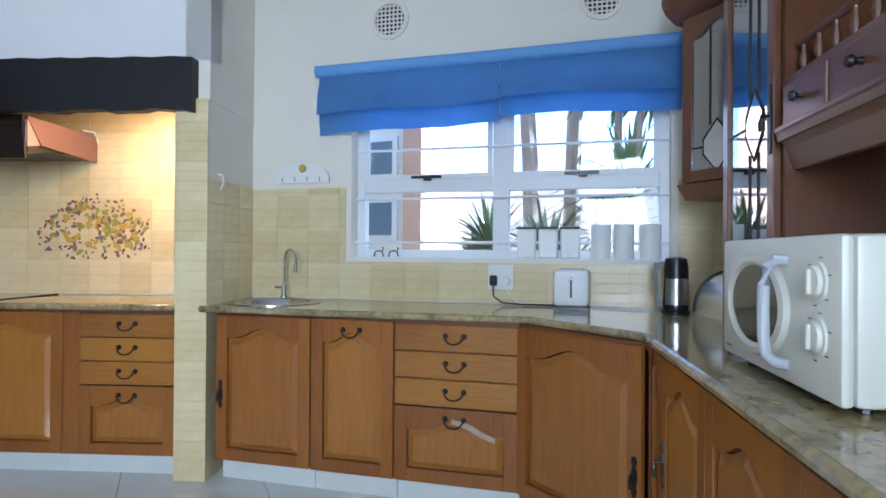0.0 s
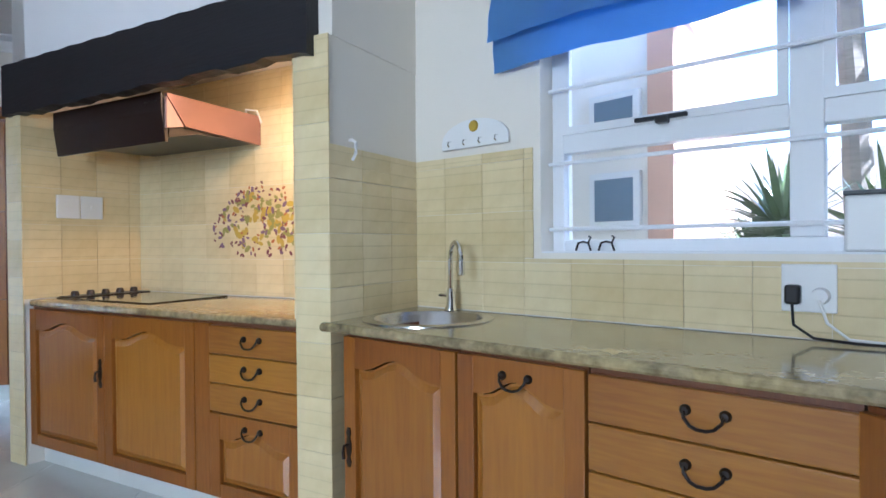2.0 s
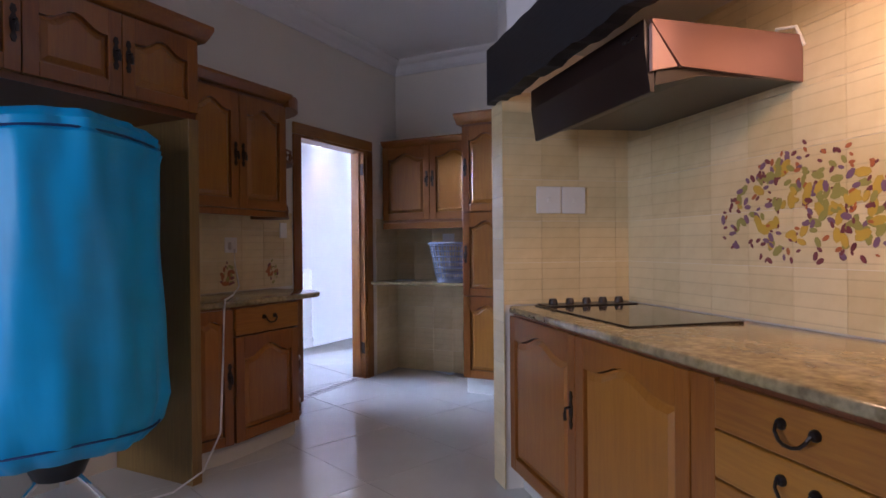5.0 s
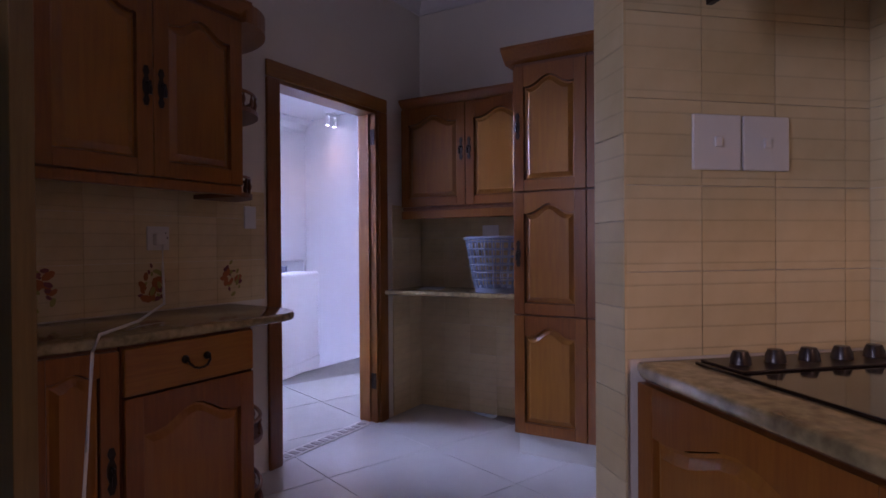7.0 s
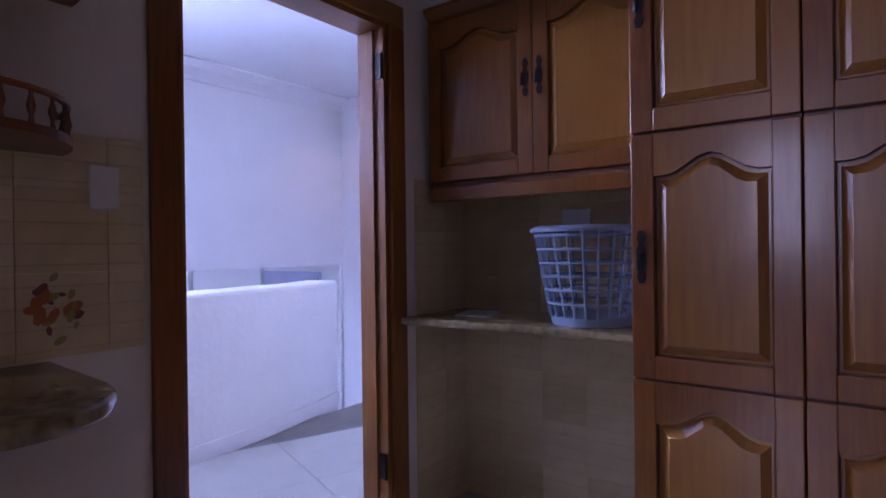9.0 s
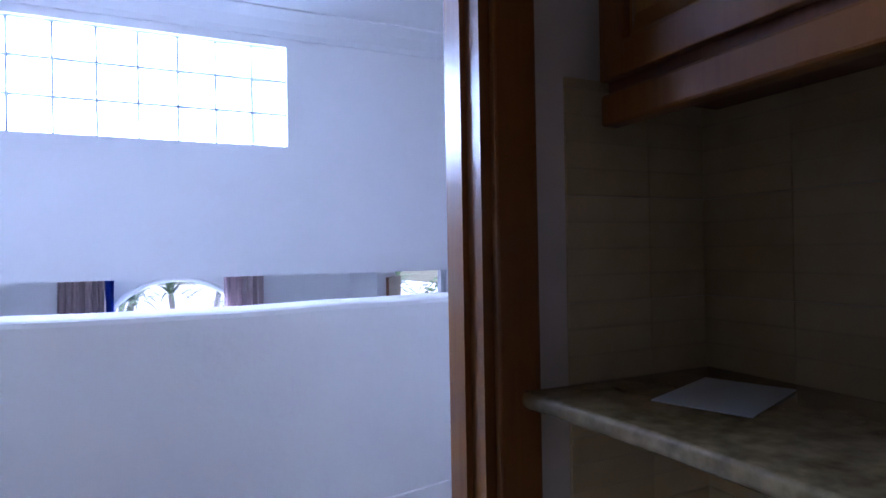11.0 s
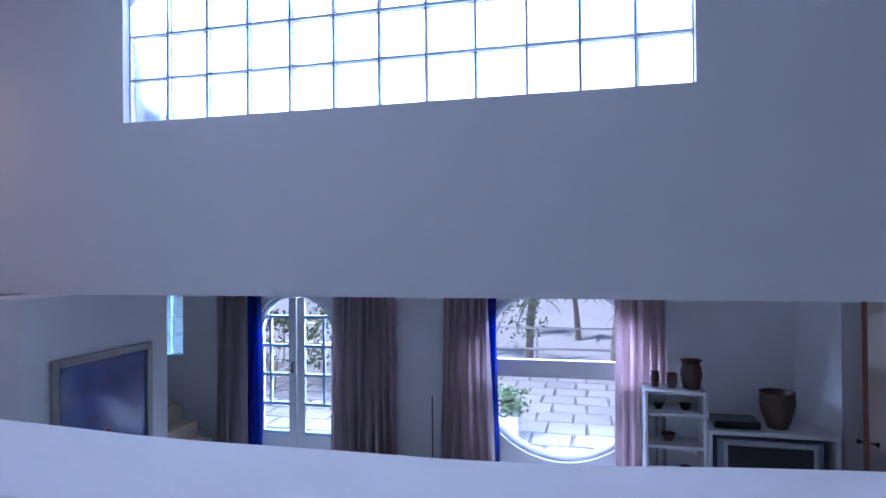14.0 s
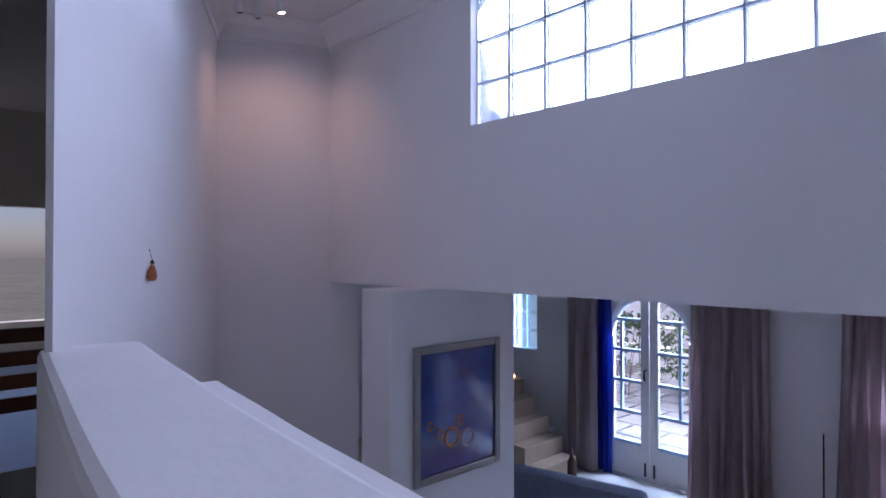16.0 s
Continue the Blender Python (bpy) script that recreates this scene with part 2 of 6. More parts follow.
# ---- geometry helpers ----
def box(bm, x0, x1, y0, y1, z0, z1, bev=0.0, m=None):
    vs = [bm.verts.new(v) for v in ((x0, y0, z0), (x1, y0, z0), (x1, y1, z0), (x0, y1, z0), (x0, y0, z1), (x1, y0, z1), (x1, y1, z1), (x0, y1, z1))]
    fs = [bm.faces.new([vs[i] for i in f]) for f in ((3, 2, 1, 0), (4, 5, 6, 7), (0, 1, 5, 4), (1, 2, 6, 5), (2, 3, 7, 6), (3, 0, 4, 7))]
    if bev:
        es = list({e for f in fs for e in f.edges})
        got = bmesh.ops.bevel(bm, geom=es, offset=bev, segments=2, affect="EDGES", profile=0.5)
        vs = list({v for f in got["faces"] for v in f.verts} | {v for v in vs if v.is_valid})
    if m is not None:
        bmesh.ops.transform(bm, matrix=m, verts=[v for v in vs if v.is_valid])
    return bm


def prism(bm, pts, lo, hi, axis="z"):
    """A polygon of 2D points drawn out between lo and hi along an axis."""
    put = {"z": lambda p, h: (p[0], p[1], h), "y": lambda p, h: (p[0], h, p[1]), "x": lambda p, h: (h, p[0], p[1])}[axis]
    a = [bm.verts.new(put(p, lo)) for p in pts]
    b = [bm.verts.new(put(p, hi)) for p in pts]
    n = len(pts)
    faces = [bm.faces.new(a), bm.faces.new(b)] + [bm.faces.new((a[i], a[(i + 1) % n], b[(i + 1) % n], b[i])) for i in range(n)]
    bmesh.ops.recalc_face_normals(bm, faces=faces)
    return bm


def lathe(bm, prof, steps=24, center=(0, 0, 0), arc=1.0):
    """Turns a profile of (radius, height) about z."""
    rings = []
    n = steps if arc >= 1 else steps + 1
    for k in range(n):
        a = math.tau * arc * k / steps
        rings.append([bm.verts.new((center[0] + r * math.cos(a), center[1] + r * math.sin(a), center[2] + h)) for r, h in prof])
    for k in range(steps):
        p, q = rings[k], rings[(k + 1) % n]
        for i in range(len(prof) - 1):
            try:
                bm.faces.new((p[i], q[i], q[i + 1], p[i + 1]))
            except ValueError:
                pass
    bmesh.ops.remove_doubles(bm, verts=bm.verts, dist=1e-5)
    return bm


def tube(bm, pts, r, steps=8, r_end=None):
    """A round bar along points."""
    pts = [Vector(p) for p in pts]
    rings = []
    up = Vector((0.13, 0.21, 0.97))
    for i, p in enumerate(pts):
        d = (pts[min(i + 1, len(pts) - 1)] - pts[max(i - 1, 0)]).normalized()
        s = d.cross(up).normalized() if abs(d.dot(up)) < 0.99 else d.cross(Vector((1, 0, 0))).normalized()
        w = s.cross(d)
        rr = r + ((r_end if r_end is not None else r) - r) * i / max(1, len(pts) - 1)
        rings.append([bm.verts.new(p + (s * math.cos(math.tau * k / steps) + w * math.sin(math.tau * k / steps)) * rr) for k in range(steps)])
    for a, b in zip(rings, rings[1:]):
        for k in range(steps):
            bm.faces.new((a[k], a[(k + 1) % steps], b[(k + 1) % steps], b[k]))
    bm.faces.new(rings[0][::-1]), bm.faces.new(rings[-1])
    return bm


def mesh_of(name, bm, material, smooth=False):
    me = bpy.data.meshes.new(name)
    bmesh.ops.recalc_face_normals(bm, faces=bm.faces)
    bm.to_mesh(me)
    bm.free()
    me.materials.append(material)
    if smooth:
        me.polygons.foreach_set("use_smooth", [True] * len(me.polygons))
        me.set_sharp_from_angle(angle=radians(35))
    return me


def part(name, bm, material, parent, label="", smooth=False, m=None):
    ob = new(name, mesh_of(name, bm, material, smooth))
    ob.parent = parent
    if m is not None:
        ob.matrix_local = m
    if label:
        tagged(ob, label)
    return ob


def thing(name, label, category, m=I4, group="", kind=""):
    ob = new(name)
    ob.empty_display_size = 0.1
    ob.matrix_world = m
    return tagged(ob, label, category, group, kind)


def solid(name, bm, material, label, category, m=I4, group="", kind="", smooth=False):
    ob = new(name, mesh_of(name, bm, material, smooth))
    ob.matrix_world = m
    return tagged(ob, label, category, group, kind)


def structure(name, bm, material, label, category, m=I4):
    return solid(name, bm, material, label, category, m, kind="structure")


def B():
    return bmesh.new()


def wall_line(bm, p, q, thick, z0, z1):
    """A length of wall from p to q, its thickness to the left of the way."""
    d = (Vector(q) - Vector(p)).normalized()
    n = Vector((-d.y, d.x)) * thick
    prism(bm, [tuple(p), tuple(q), tuple(Vector(q) + n), tuple(Vector(p) + n)], z0, z1)
    return bm


def tiles(parent, m, x0, x1, z0, z1, size, material, depth=0.006, gap=0.0018, holes=(), name="tile"):
    """Square pieces on the plane y = 0 of m, proud towards -y."""
    made = {}
    z = z0
    while z < z1 - 0.012:
        zt = min(z + size, z1)
        x = x0
        while x < x1 - 0.012:
            xt = min(x + size, x1)
            pieces = [(x, xt, z, zt)]
            for hx0, hx1, hz0, hz1 in holes:
                out = []
                for a0, a1, c0, c1 in pieces:
                    if a1 <= hx0 or a0 >= hx1 or c1 <= hz0 or c0 >= hz1:
                        out.append((a0, a1, c0, c1))
                        continue
                    if c0 < hz0:
                        out.append((a0, a1, c0, hz0))
                    lo, hi = max(c0, hz0), min(c1, hz1)
                    if a0 < hx0:
                        out.append((a0, hx0, lo, hi))
                    if a1 > hx1:
                        out.append((hx1, a1, lo, hi))
                    if c1 > hz1:
                        out.append((a0, a1, hz1, c1))
                pieces = out
            for a0, a1, c0, c1 in pieces:
                w, h = round(a1 - a0, 3), round(c1 - c0, 3)
                if w < 0.012 or h < 0.012:
                    continue
                if (w, h) not in made:
                    made[w, h] = mesh_of(name, box(B(), gap / 2, w - gap / 2, -depth, 0, gap / 2, h - gap / 2, 0.0), material)
                ob = new(name, made[w, h])
                ob.parent = parent
                ob.matrix_local = parent.matrix_world.inverted() @ m @ pose(a0, 0, c0)
            x = xt
        z = zt

# ---- structure: kitchen ----
# window wall, with its opening
WX0, WX1, WZ0, WZ1 = -1.13, 0.60, 1.12, 2.16
bm = B()
box(bm, -1.95, WX0, 3.67, 3.92, 0, CEIL)
box(bm, WX1, 1.40, 3.67, 3.92, 0, CEIL)
box(bm, WX0, WX1, 3.67, 3.92, 0, WZ0)
box(bm, WX0, WX1, 3.67, 3.92, WZ1, CEIL)
wall_window = structure("wall_north", bm, PAINT, "cream painted kitchen wall with a wide window", "wall")
tiles(wall_window, pose(0, 3.668, 0), -1.80, 1.24, 0.883, 1.525, 0.2, TILE, holes=[(WX0 - 0.03, WX1 + 0.03, WZ0 - 0.02, 3)])

# hob niche: back wall, cheeks, wall above the beam
NL, NR, NB = -2.07, -0.165, 0.68
bm = box(B(), NL - 0.15, NR, NB, NB + 0.2, 0, CEIL)
wall_hob = structure("wall_hob", bm, PAINT, "tiled back wall of the hob niche", "wall", H)
tiles(wall_hob, H @ pose(0, NB - 0.002, 0), NL, NR, 0.883, 2.1, 0.2, TILE)
bm = box(B(), NR, -0.008, 0.008, 0.9, 0, 1.92)
box(bm, NR + 0.03, -0.004, 0.03, 0.9, 1.92, CEIL)
pillar = structure("wall_pier_right", bm, PAINT, "cream tiled pier beside the hob niche", "wall", H)
tiles(pillar, H @ pose(0, 0.007, 0), NR, 0.0, 0.0, 1.92, 0.2, TILE)
tiles(pillar, H @ pose(-0.007, 0.0, 0, 0, 0, 90), 0.0, 0.62, 0.0, 1.525, 0.2, TILE)
tiles(pillar, H @ pose(NR, NB, 0, 0, 0, -90), 0.0, NB, 0.883, 1.92, 0.2, TILE)
bm = box(B(), NL - 0.142, NL - 0.008, 0.008, 1.6, 0, 1.86)
box(bm, NL - 0.13, NL - 0.008, 0.03, 1.6, 1.86, CEIL)
pillar_l = structure("wall_pier_left", bm, PAINT, "cream tiled pier at the end of the hob niche", "wall", H)
tiles(pillar_l, H @ pose(0, 0.007, 0), NL - 0.15, NL, 0.0, 1.86, 0.2, TILE)
tiles(pillar_l, H @ pose(NL - 0.007, 0.0, 0, 0, 0, 90), 0.0, NB, 0.883, 1.9, 0.2, TILE, holes=[])
tiles(pillar_l, H @ pose(NL - 0.143, 1.6, 0, 0, 0, -90), 0.0, 1.6, 0.0, 1.86, 0.2, TILE)
bm = box(B(), NL - 0.13, -0.004, 0.03, 0.16, 2.12, CEIL)
structure("wall_above_hob", bm, PAINT_W, "white wall above the dark hob beam", "wall", H)
bm = box(B(), NL - 0.12, NR + 0.03, 0.16, NB, 2.10, 2.16)
structure("niche_ceiling", bm, PAINT_W, "top of the hob niche", "ceiling", H)

# right wall, rear wall with an unseen opening added for fill, left wall with the door
bm = B()
wall_line(bm, (R @ Vector((-1.3, 0.63, 0))).xy, (R @ Vector((4.6, 0.63, 0))).xy, 0.2, 0, CEIL)
structure("wall_east", bm, PAINT, "cream kitchen wall behind the display units", "wall")
bm = B()
box(bm, -0.14, -0.1, -1.8, -1.6, 0, CEIL), box(bm, 1.0, 2.2, -1.8, -1.6, 0, CEIL)
box(bm, -0.1, 1.0, -1.8, -1.6, 0, 0.9), box(bm, -0.1, 1.0, -1.8, -1.6, 2.5, CEIL)
structure("wall_south", bm, PAINT, "cream rear kitchen wall with an added unseen opening", "wall")
DB, DT = 1.52, 0.14
DL, DR, DH = 5.33, 6.215, 2.03
bm = B()
box(bm, -2.8, DL, DB, DB + DT, 0, CEIL), box(bm, DR, 6.92, DB, DB + DT, 0, CEIL), box(bm, DL, DR, DB, DB + DT, DH, CEIL)
wall_door = structure("wall_west", bm, PAINT, "cream kitchen wall with the stair hall doorway", "wall", G)
tiles(wall_door, G @ pose(0, DB - 0.002, 0), 3.95, 5.24, 0.883, 1.42, 0.2, TILE)
tiles(wall_door, G @ pose(0, DB - 0.002, 0), 6.36, 6.71, 0.0, 1.42, 0.2, TILE)
bm = box(B(), 6.72, 6.92, -2.6, DB, 0, CEIL)
wall_nook = structure("wall_nook", bm, PAINT, "cream wall behind the shelf nook", "wall", G)
tiles(wall_nook, G @ pose(6.718, DB, 0, 0, 0, -90), 0.0, 1.02, 0.0, 1.42, 0.2, TILE)
bm = B()
wall_line(bm, (-3.6, 5.1), (-4.6, 5.9), 0.2, 0, CEIL)
structure("wall_recess", bm, PAINT, "plain wall closing the unit recess", "wall")

# ---- structure: stair hall ----
PB0, PB1, PZ = 2.871, 3.131, 0.90
PA0, PA1 = 4.03, 7.45


def bow(a, b):
    """The parapet is bowed in plan, its middle nearest the kitchen."""
    c = max(a, 5.1)
    return b + 0.041 * (c - 5.8) + 0.088 * (c - 5.8) ** 2 - 0.1 * (a - c)


def bowed_slab(bm, a0, a1, b0, b1, z0, z1, round_=0.0, n=28, lean=0.0):
    """A bowed length of wall between two curves, with softened top edges."""
    prof = [(0.0, z0), (0.0, z1 - round_), (round_ * 0.3, z1 - round_ * 0.3), (round_, z1), (b1 - b0 - round_, z1), (b1 - b0 - round_ * 0.3, z1 - round_ * 0.3), (b1 - b0, z1 - round_), (b1 - b0, z0)] if round_ else [(0.0, z0), (0.0, z1), (b1 - b0, z1), (b1 - b0, z0)]
    rings = []
    for k in range(n + 1):
        a = a0 + (a1 - a0) * k / n
        slope = 0.041 + 0.176 * (max(a, 5.0) - 5.8)
        wob = 0.002 * math.sin(a * 5.1) + 0.0015 * math.sin(a * 11.3)
        rings.append([bm.verts.new((a - slope * u * lean, bow(a, b0) + u, z + (wob if z > z0 else 0))) for u, z in prof])
    m = len(prof)
    for p, q in zip(rings, rings[1:]):
        for k in range(m):
            bm.faces.new((p[k], p[(k + 1) % m], q[(k + 1) % m], q[k]))
    bm.faces.new(rings[0]), bm.faces.new(rings[-1][::-1])
    bmesh.ops.recalc_face_normals(bm, faces=bm.faces)
    return bm


parapet = structure("wall_parapet", bowed_slab(B(), PA0, PA1, PB0, PB1, -1.42, PZ, 0.022, lean=1.0), PAINT_P, "low white bowed parapet wall above the stair well", "wall", G)
structure("baseboard_parapet", bowed_slab(B(), PA0 + 0.05, PA1, PB0 - 0.016, PB0 - 0.001, 0.0, 0.09, 0.004), PAINT_W, "white skirting along the parapet", "trim", G)
GB = 5.20
GA0, GA1, GZ0, BW = 3.477, 6.525, 1.926, 0.254
GZ1 = GZ0 + 3 * BW
LZ = 0.945
bm = B()
box(bm, 1.6, GA0, GB, GB + 0.22, LZ, CEIL), box(bm, GA1, 10.2, GB, GB + 0.22, LZ, CEIL)
box(bm, GA0, GA1, GB, GB + 0.22, LZ, GZ0), box(bm, GA0, GA1, GB, GB + 0.22, GZ1, CEIL)
wall_glass = structure("wall_glass_blocks", bm, PAINT_W, "white wall over the living room with a strip of glass blocks", "wall", G)
# glass blocks, one mesh shared
blk = mesh_of("glass_block", box(B(), 0.006, BW - 0.006, 0.02, 0.10, 0.006, BW - 0.006, 0.012), BLOCKGLASS, True)
jm = B()
for k in range(13):
    box(jm, GA0 + k * BW - 0.004, GA0 + k * BW + 0.004, GB + 0.05, GB + 0.11, GZ0, GZ1)
for r in range(4):
    box(jm, GA0, GA1, GB + 0.051, GB + 0.109, GZ0 + r * BW - 0.004, GZ0 + r * BW + 0.004)
panel = thing("window_glass_blocks", "strip window of clear glass blocks in three rows", "window", G, kind="structure")
part("joints", jm, mat("block_mortar", (0.45, 0.5, 0.55), 0.8), panel)
for k in range(12):
    for r in range(3):
        ob = new("glass_block", blk)
        ob.parent = panel
        ob.matrix_local = pose(GA0 + k * BW, GB + 0.03, GZ0 + r * BW)
        ob.visible_shadow = False
# left side of the hall: folded wall and the pier that carries a picture
bm = B()
wall_line(bm, (1.99, 5.42), (1.61, 4.42), -0.2, -1.42, CEIL)
prism(bm, [(1.61, 4.42), (4.11, 3.015), (4.09, 3.0), (3.5, 3.18), (1.51, 4.28)], -1.42, CEIL)
structure("wall_hall_side", bm, PAINT_W, "white folded side wall of the stair hall", "wall", G)
bm = box(B(), 2.80, 3.10, 4.89, 6.03, -1.42, 0.943, 0.008)
structure("wall_picture_pier", bm, PAINT_W, "white pier below the lintel with a framed picture", "wall", G)
# far end of the passage
bm = B()
box(bm, 8.7, 8.9, 1.0, 3.2, -1.42, CEIL)
wall_line(bm, (6.92, 1.52), (8.8, 1.52), 0.14, 0, CEIL)
wall_line(bm, (9.1, 3.1), (9.42, 5.21), -0.2, -1.42, CEIL)
box(bm, 8.9, 9.25, 3.0, 3.2, -1.42, CEIL)
structure("wall_hall_end", bm, PAINT_W, "white end walls of the stair hall", "wall", G)

# ceiling: one slab over kitchen and hall, and coves
bm = prism(B(), [(2.4, -2.2), (2.4, 4.2), (-4.5, 6.3), (-8.0, 4.6), (-12.0, 2.0), (-8.5, -2.2), (-3.0, -5.4), (1.5, -5.4)], CEIL, CEIL + 0.12)
structure("ceiling", bm, CEILM, "white plastered ceiling of kitchen and hall", "ceiling")


def cove(bm, p, q, size=0.12):
    d = (Vector(q) - Vector(p)).normalized()
    n = Vector((-d.y, d.x))
    prof = [(0.0, -size), (0.014, -size), (0.02, -size * 0.75), (size * 0.45, -size * 0.35), (size * 0.8, -0.03), (size, -0.014), (size, 0.0), (0, 0)]
    a = [bm.verts.new((*(Vector(p) + n * u), CEIL + v)) for u, v in prof]
    b = [bm.verts.new((*(Vector(q) + n * u), CEIL + v)) for u, v in prof]
    k = len(prof)
    bm.faces.new(a), bm.faces.new(b)
    for i in range(k):
        bm.faces.new((a[i], a[(i + 1) % k], b[(i + 1) % k], b[i]))


bm = B()
cove(bm, (10.2, GB), (1.905, GB), 0.17), cove(bm, (1.905, GB), (1.61, 4.42), 0.17), cove(bm, (1.61, 4.42), (4.03, 3.06), 0.17)
cove(bm, (6.718, -2.4), (6.718, DB)), cove(bm, (6.718, DB), (0.2, DB))
cove(bm, (8.698, 3.2), (8.698, 1.66))
bmesh.ops.recalc_face_normals(bm, faces=bm.faces)
structure("cornice", bm, CEILM, "white plaster cornice along the ceiling", "trim", G)

# door frame and threshold
frame_d = thing("door_frame_hall", "varnished wooden door frame of an open doorway", "door frame", G, kind="structure")
for a0, a1 in ((DL - 0.075, DL + 0.012), (DR - 0.012, DR + 0.075)):
    part("architrave", box(B(), a0, a1, DB - 0.02, DB - 0.001, 0, DH - 0.013, 0.006), WOOD, frame_d)
    part("architrave", box(B(), a0, a1, DB + DT + 0.001, DB + DT + 0.02, 0, DH - 0.013, 0.006), WOOD, frame_d)
part("head_trim", box(B(), DL - 0.075, DR + 0.075, DB - 0.02, DB - 0.001, DH - 0.012, DH + 0.075, 0.006), WOOD_H, frame_d)
part("head_trim", box(B(), DL - 0.075, DR + 0.075, DB + DT + 0.001, DB + DT + 0.02, DH - 0.012, DH + 0.075, 0.006), WOOD_H, frame_d)
for a0, a1 in ((DL + 0.001, DL + 0.03), (DR - 0.03, DR - 0.001)):
    part("jamb", box(B(), a0, a1, DB, DB + DT, 0, DH - 0.031), WOOD_L, frame_d)
    s = 0.012 if a0 < 6 else -0.012
    part("stop", box(B(), a0 + (0.029 if s > 0 else -0.012), a1 + (0.012 if s > 0 else -0.029), DB + 0.05, DB + 0.075, 0, DH - 0.031), WOOD, frame_d)
part("head_jamb", box(B(), DL + 0.001, DR - 0.001, DB, DB + DT, DH - 0.03, DH - 0.001), WOOD_H, frame_d)
for z in (0.22, 1.80):
    bm = box(B(), DR - 0.034, DR - 0.0305, DB + 0.012, DB + 0.045, z, z + 0.1)
    tube(bm, [(DR - 0.036, DB + 0.01, z), (DR - 0.036, DB + 0.01, z + 0.1)], 0.006)
    part("hinge", bm, IRON, frame_d, "dark metal hinge")

# floors
GROUND = -1.42
bm = prism(B(), [(2.4, -2.2), (2.4, 3.9), (-1.7, 3.9), (-4.0, 6.1), (-8.0, 3.5)], -0.12, -0.012)
structure("floor_base", bm, FGROUT, "mortar bed under the kitchen floor", "floor")
bm = B()
box(bm, 2.0, 8.8, 1.2, 3.08, -0.20, -0.013)
structure("floor_base_hall", bm, FGROUT, "mortar bed under the hall floor", "floor", G)
FT = 0.655
FLOOR_M = pose(-5.64, 2.14, 0, 0, 0, 40)
fl = thing("floor", "large glossy pale grey ceramic floor tiles", "floor", kind="structure")
ft_mesh = mesh_of("floor_tile", box(B(), 0.002, FT - 0.002, 0.002, FT - 0.002, -0.011, 0.0), FLOOR)
Gi = G.inverted()
for i in range(-22, 22):
    for j in range(-22, 22):
        w = FLOOR_M @ Vector(((i + 0.5) * FT, (j + 0.5) * FT, 0))
        g = Gi @ w
        in_kitchen = g.y < DB + 0.35 and w.x < 1.5 and w.y > -1.9 and w.y < 3.75 + max(0, -1.7 - w.x) * 0.4 and g.x < 6.95
        in_hall = DB - 0.3 < g.y < PB0 - 0.1 and 2.3 < g.x < 8.9
        if in_kitchen or in_hall:
            ob = new("floor_tile", ft_mesh)
            ob.parent = fl
            ob.matrix_local = FLOOR_M @ pose(i * FT, j * FT, 0)
# threshold strip of small squares
th = thing("threshold", "strip of small dark mosaic squares set in the doorway floor", "threshold", G, kind="structure")
part("strip", box(B(), DL + 0.031, DR - 0.031, DB + 0.02, DB + DT - 0.02, 0.0002, 0.003), mat("threshold_pale", (0.6, 0.58, 0.53), 0.3, grain=0.1), th)
for k in range(13):
    part("mosaic_square", box(B(), DL + 0.04 + k * 0.06, DL + 0.078 + k * 0.06, DB + 0.042, DB + DT - 0.042, 0.003, 0.005), MOSAIC, th)

# dining room past the end of the parapet
bm = box(B(), -2.8, 2.0, 1.3, 4.4, -0.20, -0.012)
structure("floor_dining", bm, FLOOR, "pale floor of the dining room", "floor", G)
bm = B()
box(bm, -3.0, -2.8, 1.3, 2.7, 0, CEIL), box(bm, -3.0, -2.8, 4.2, 4.4, 0, CEIL), box(bm, -3.0, -2.8, 2.7, 4.2, 0, 0.35), box(bm, -3.0, -2.8, 2.7, 4.2, 1.75, CEIL)
box(bm, -3.0, 1.4, 4.4, 4.55, 0, CEIL)
structure("wall_dining", bm, PAINT, "plain dining room walls with a window", "wall", G)

# ---- structure: living room below ----
FB = 8.95
bm = B()
box(bm, -1.0, 10.5, PB1, FB + 0.3, GROUND - 0.15, GROUND)
structure("floor_living", bm, FLOOR, "pale tiled living room floor", "floor", G)
bm = box(B(), -1.0, 10.5, GB + 0.22, FB + 0.3, 1.25, 1.4)
structure("ceiling_living", bm, CEILM, "white living room ceiling", "ceiling", G)
FDA, FDB_, FDTOP = 2.03, 3.10, 0.38
WC, WZC, WR = 5.77, -0.145, 0.99
D2A, D2B, DWB = 8.60, 9.31, 8.50
GLA, GLB, GLZ0, GLZ1 = 0.57, 0.99, -0.11, 0.89


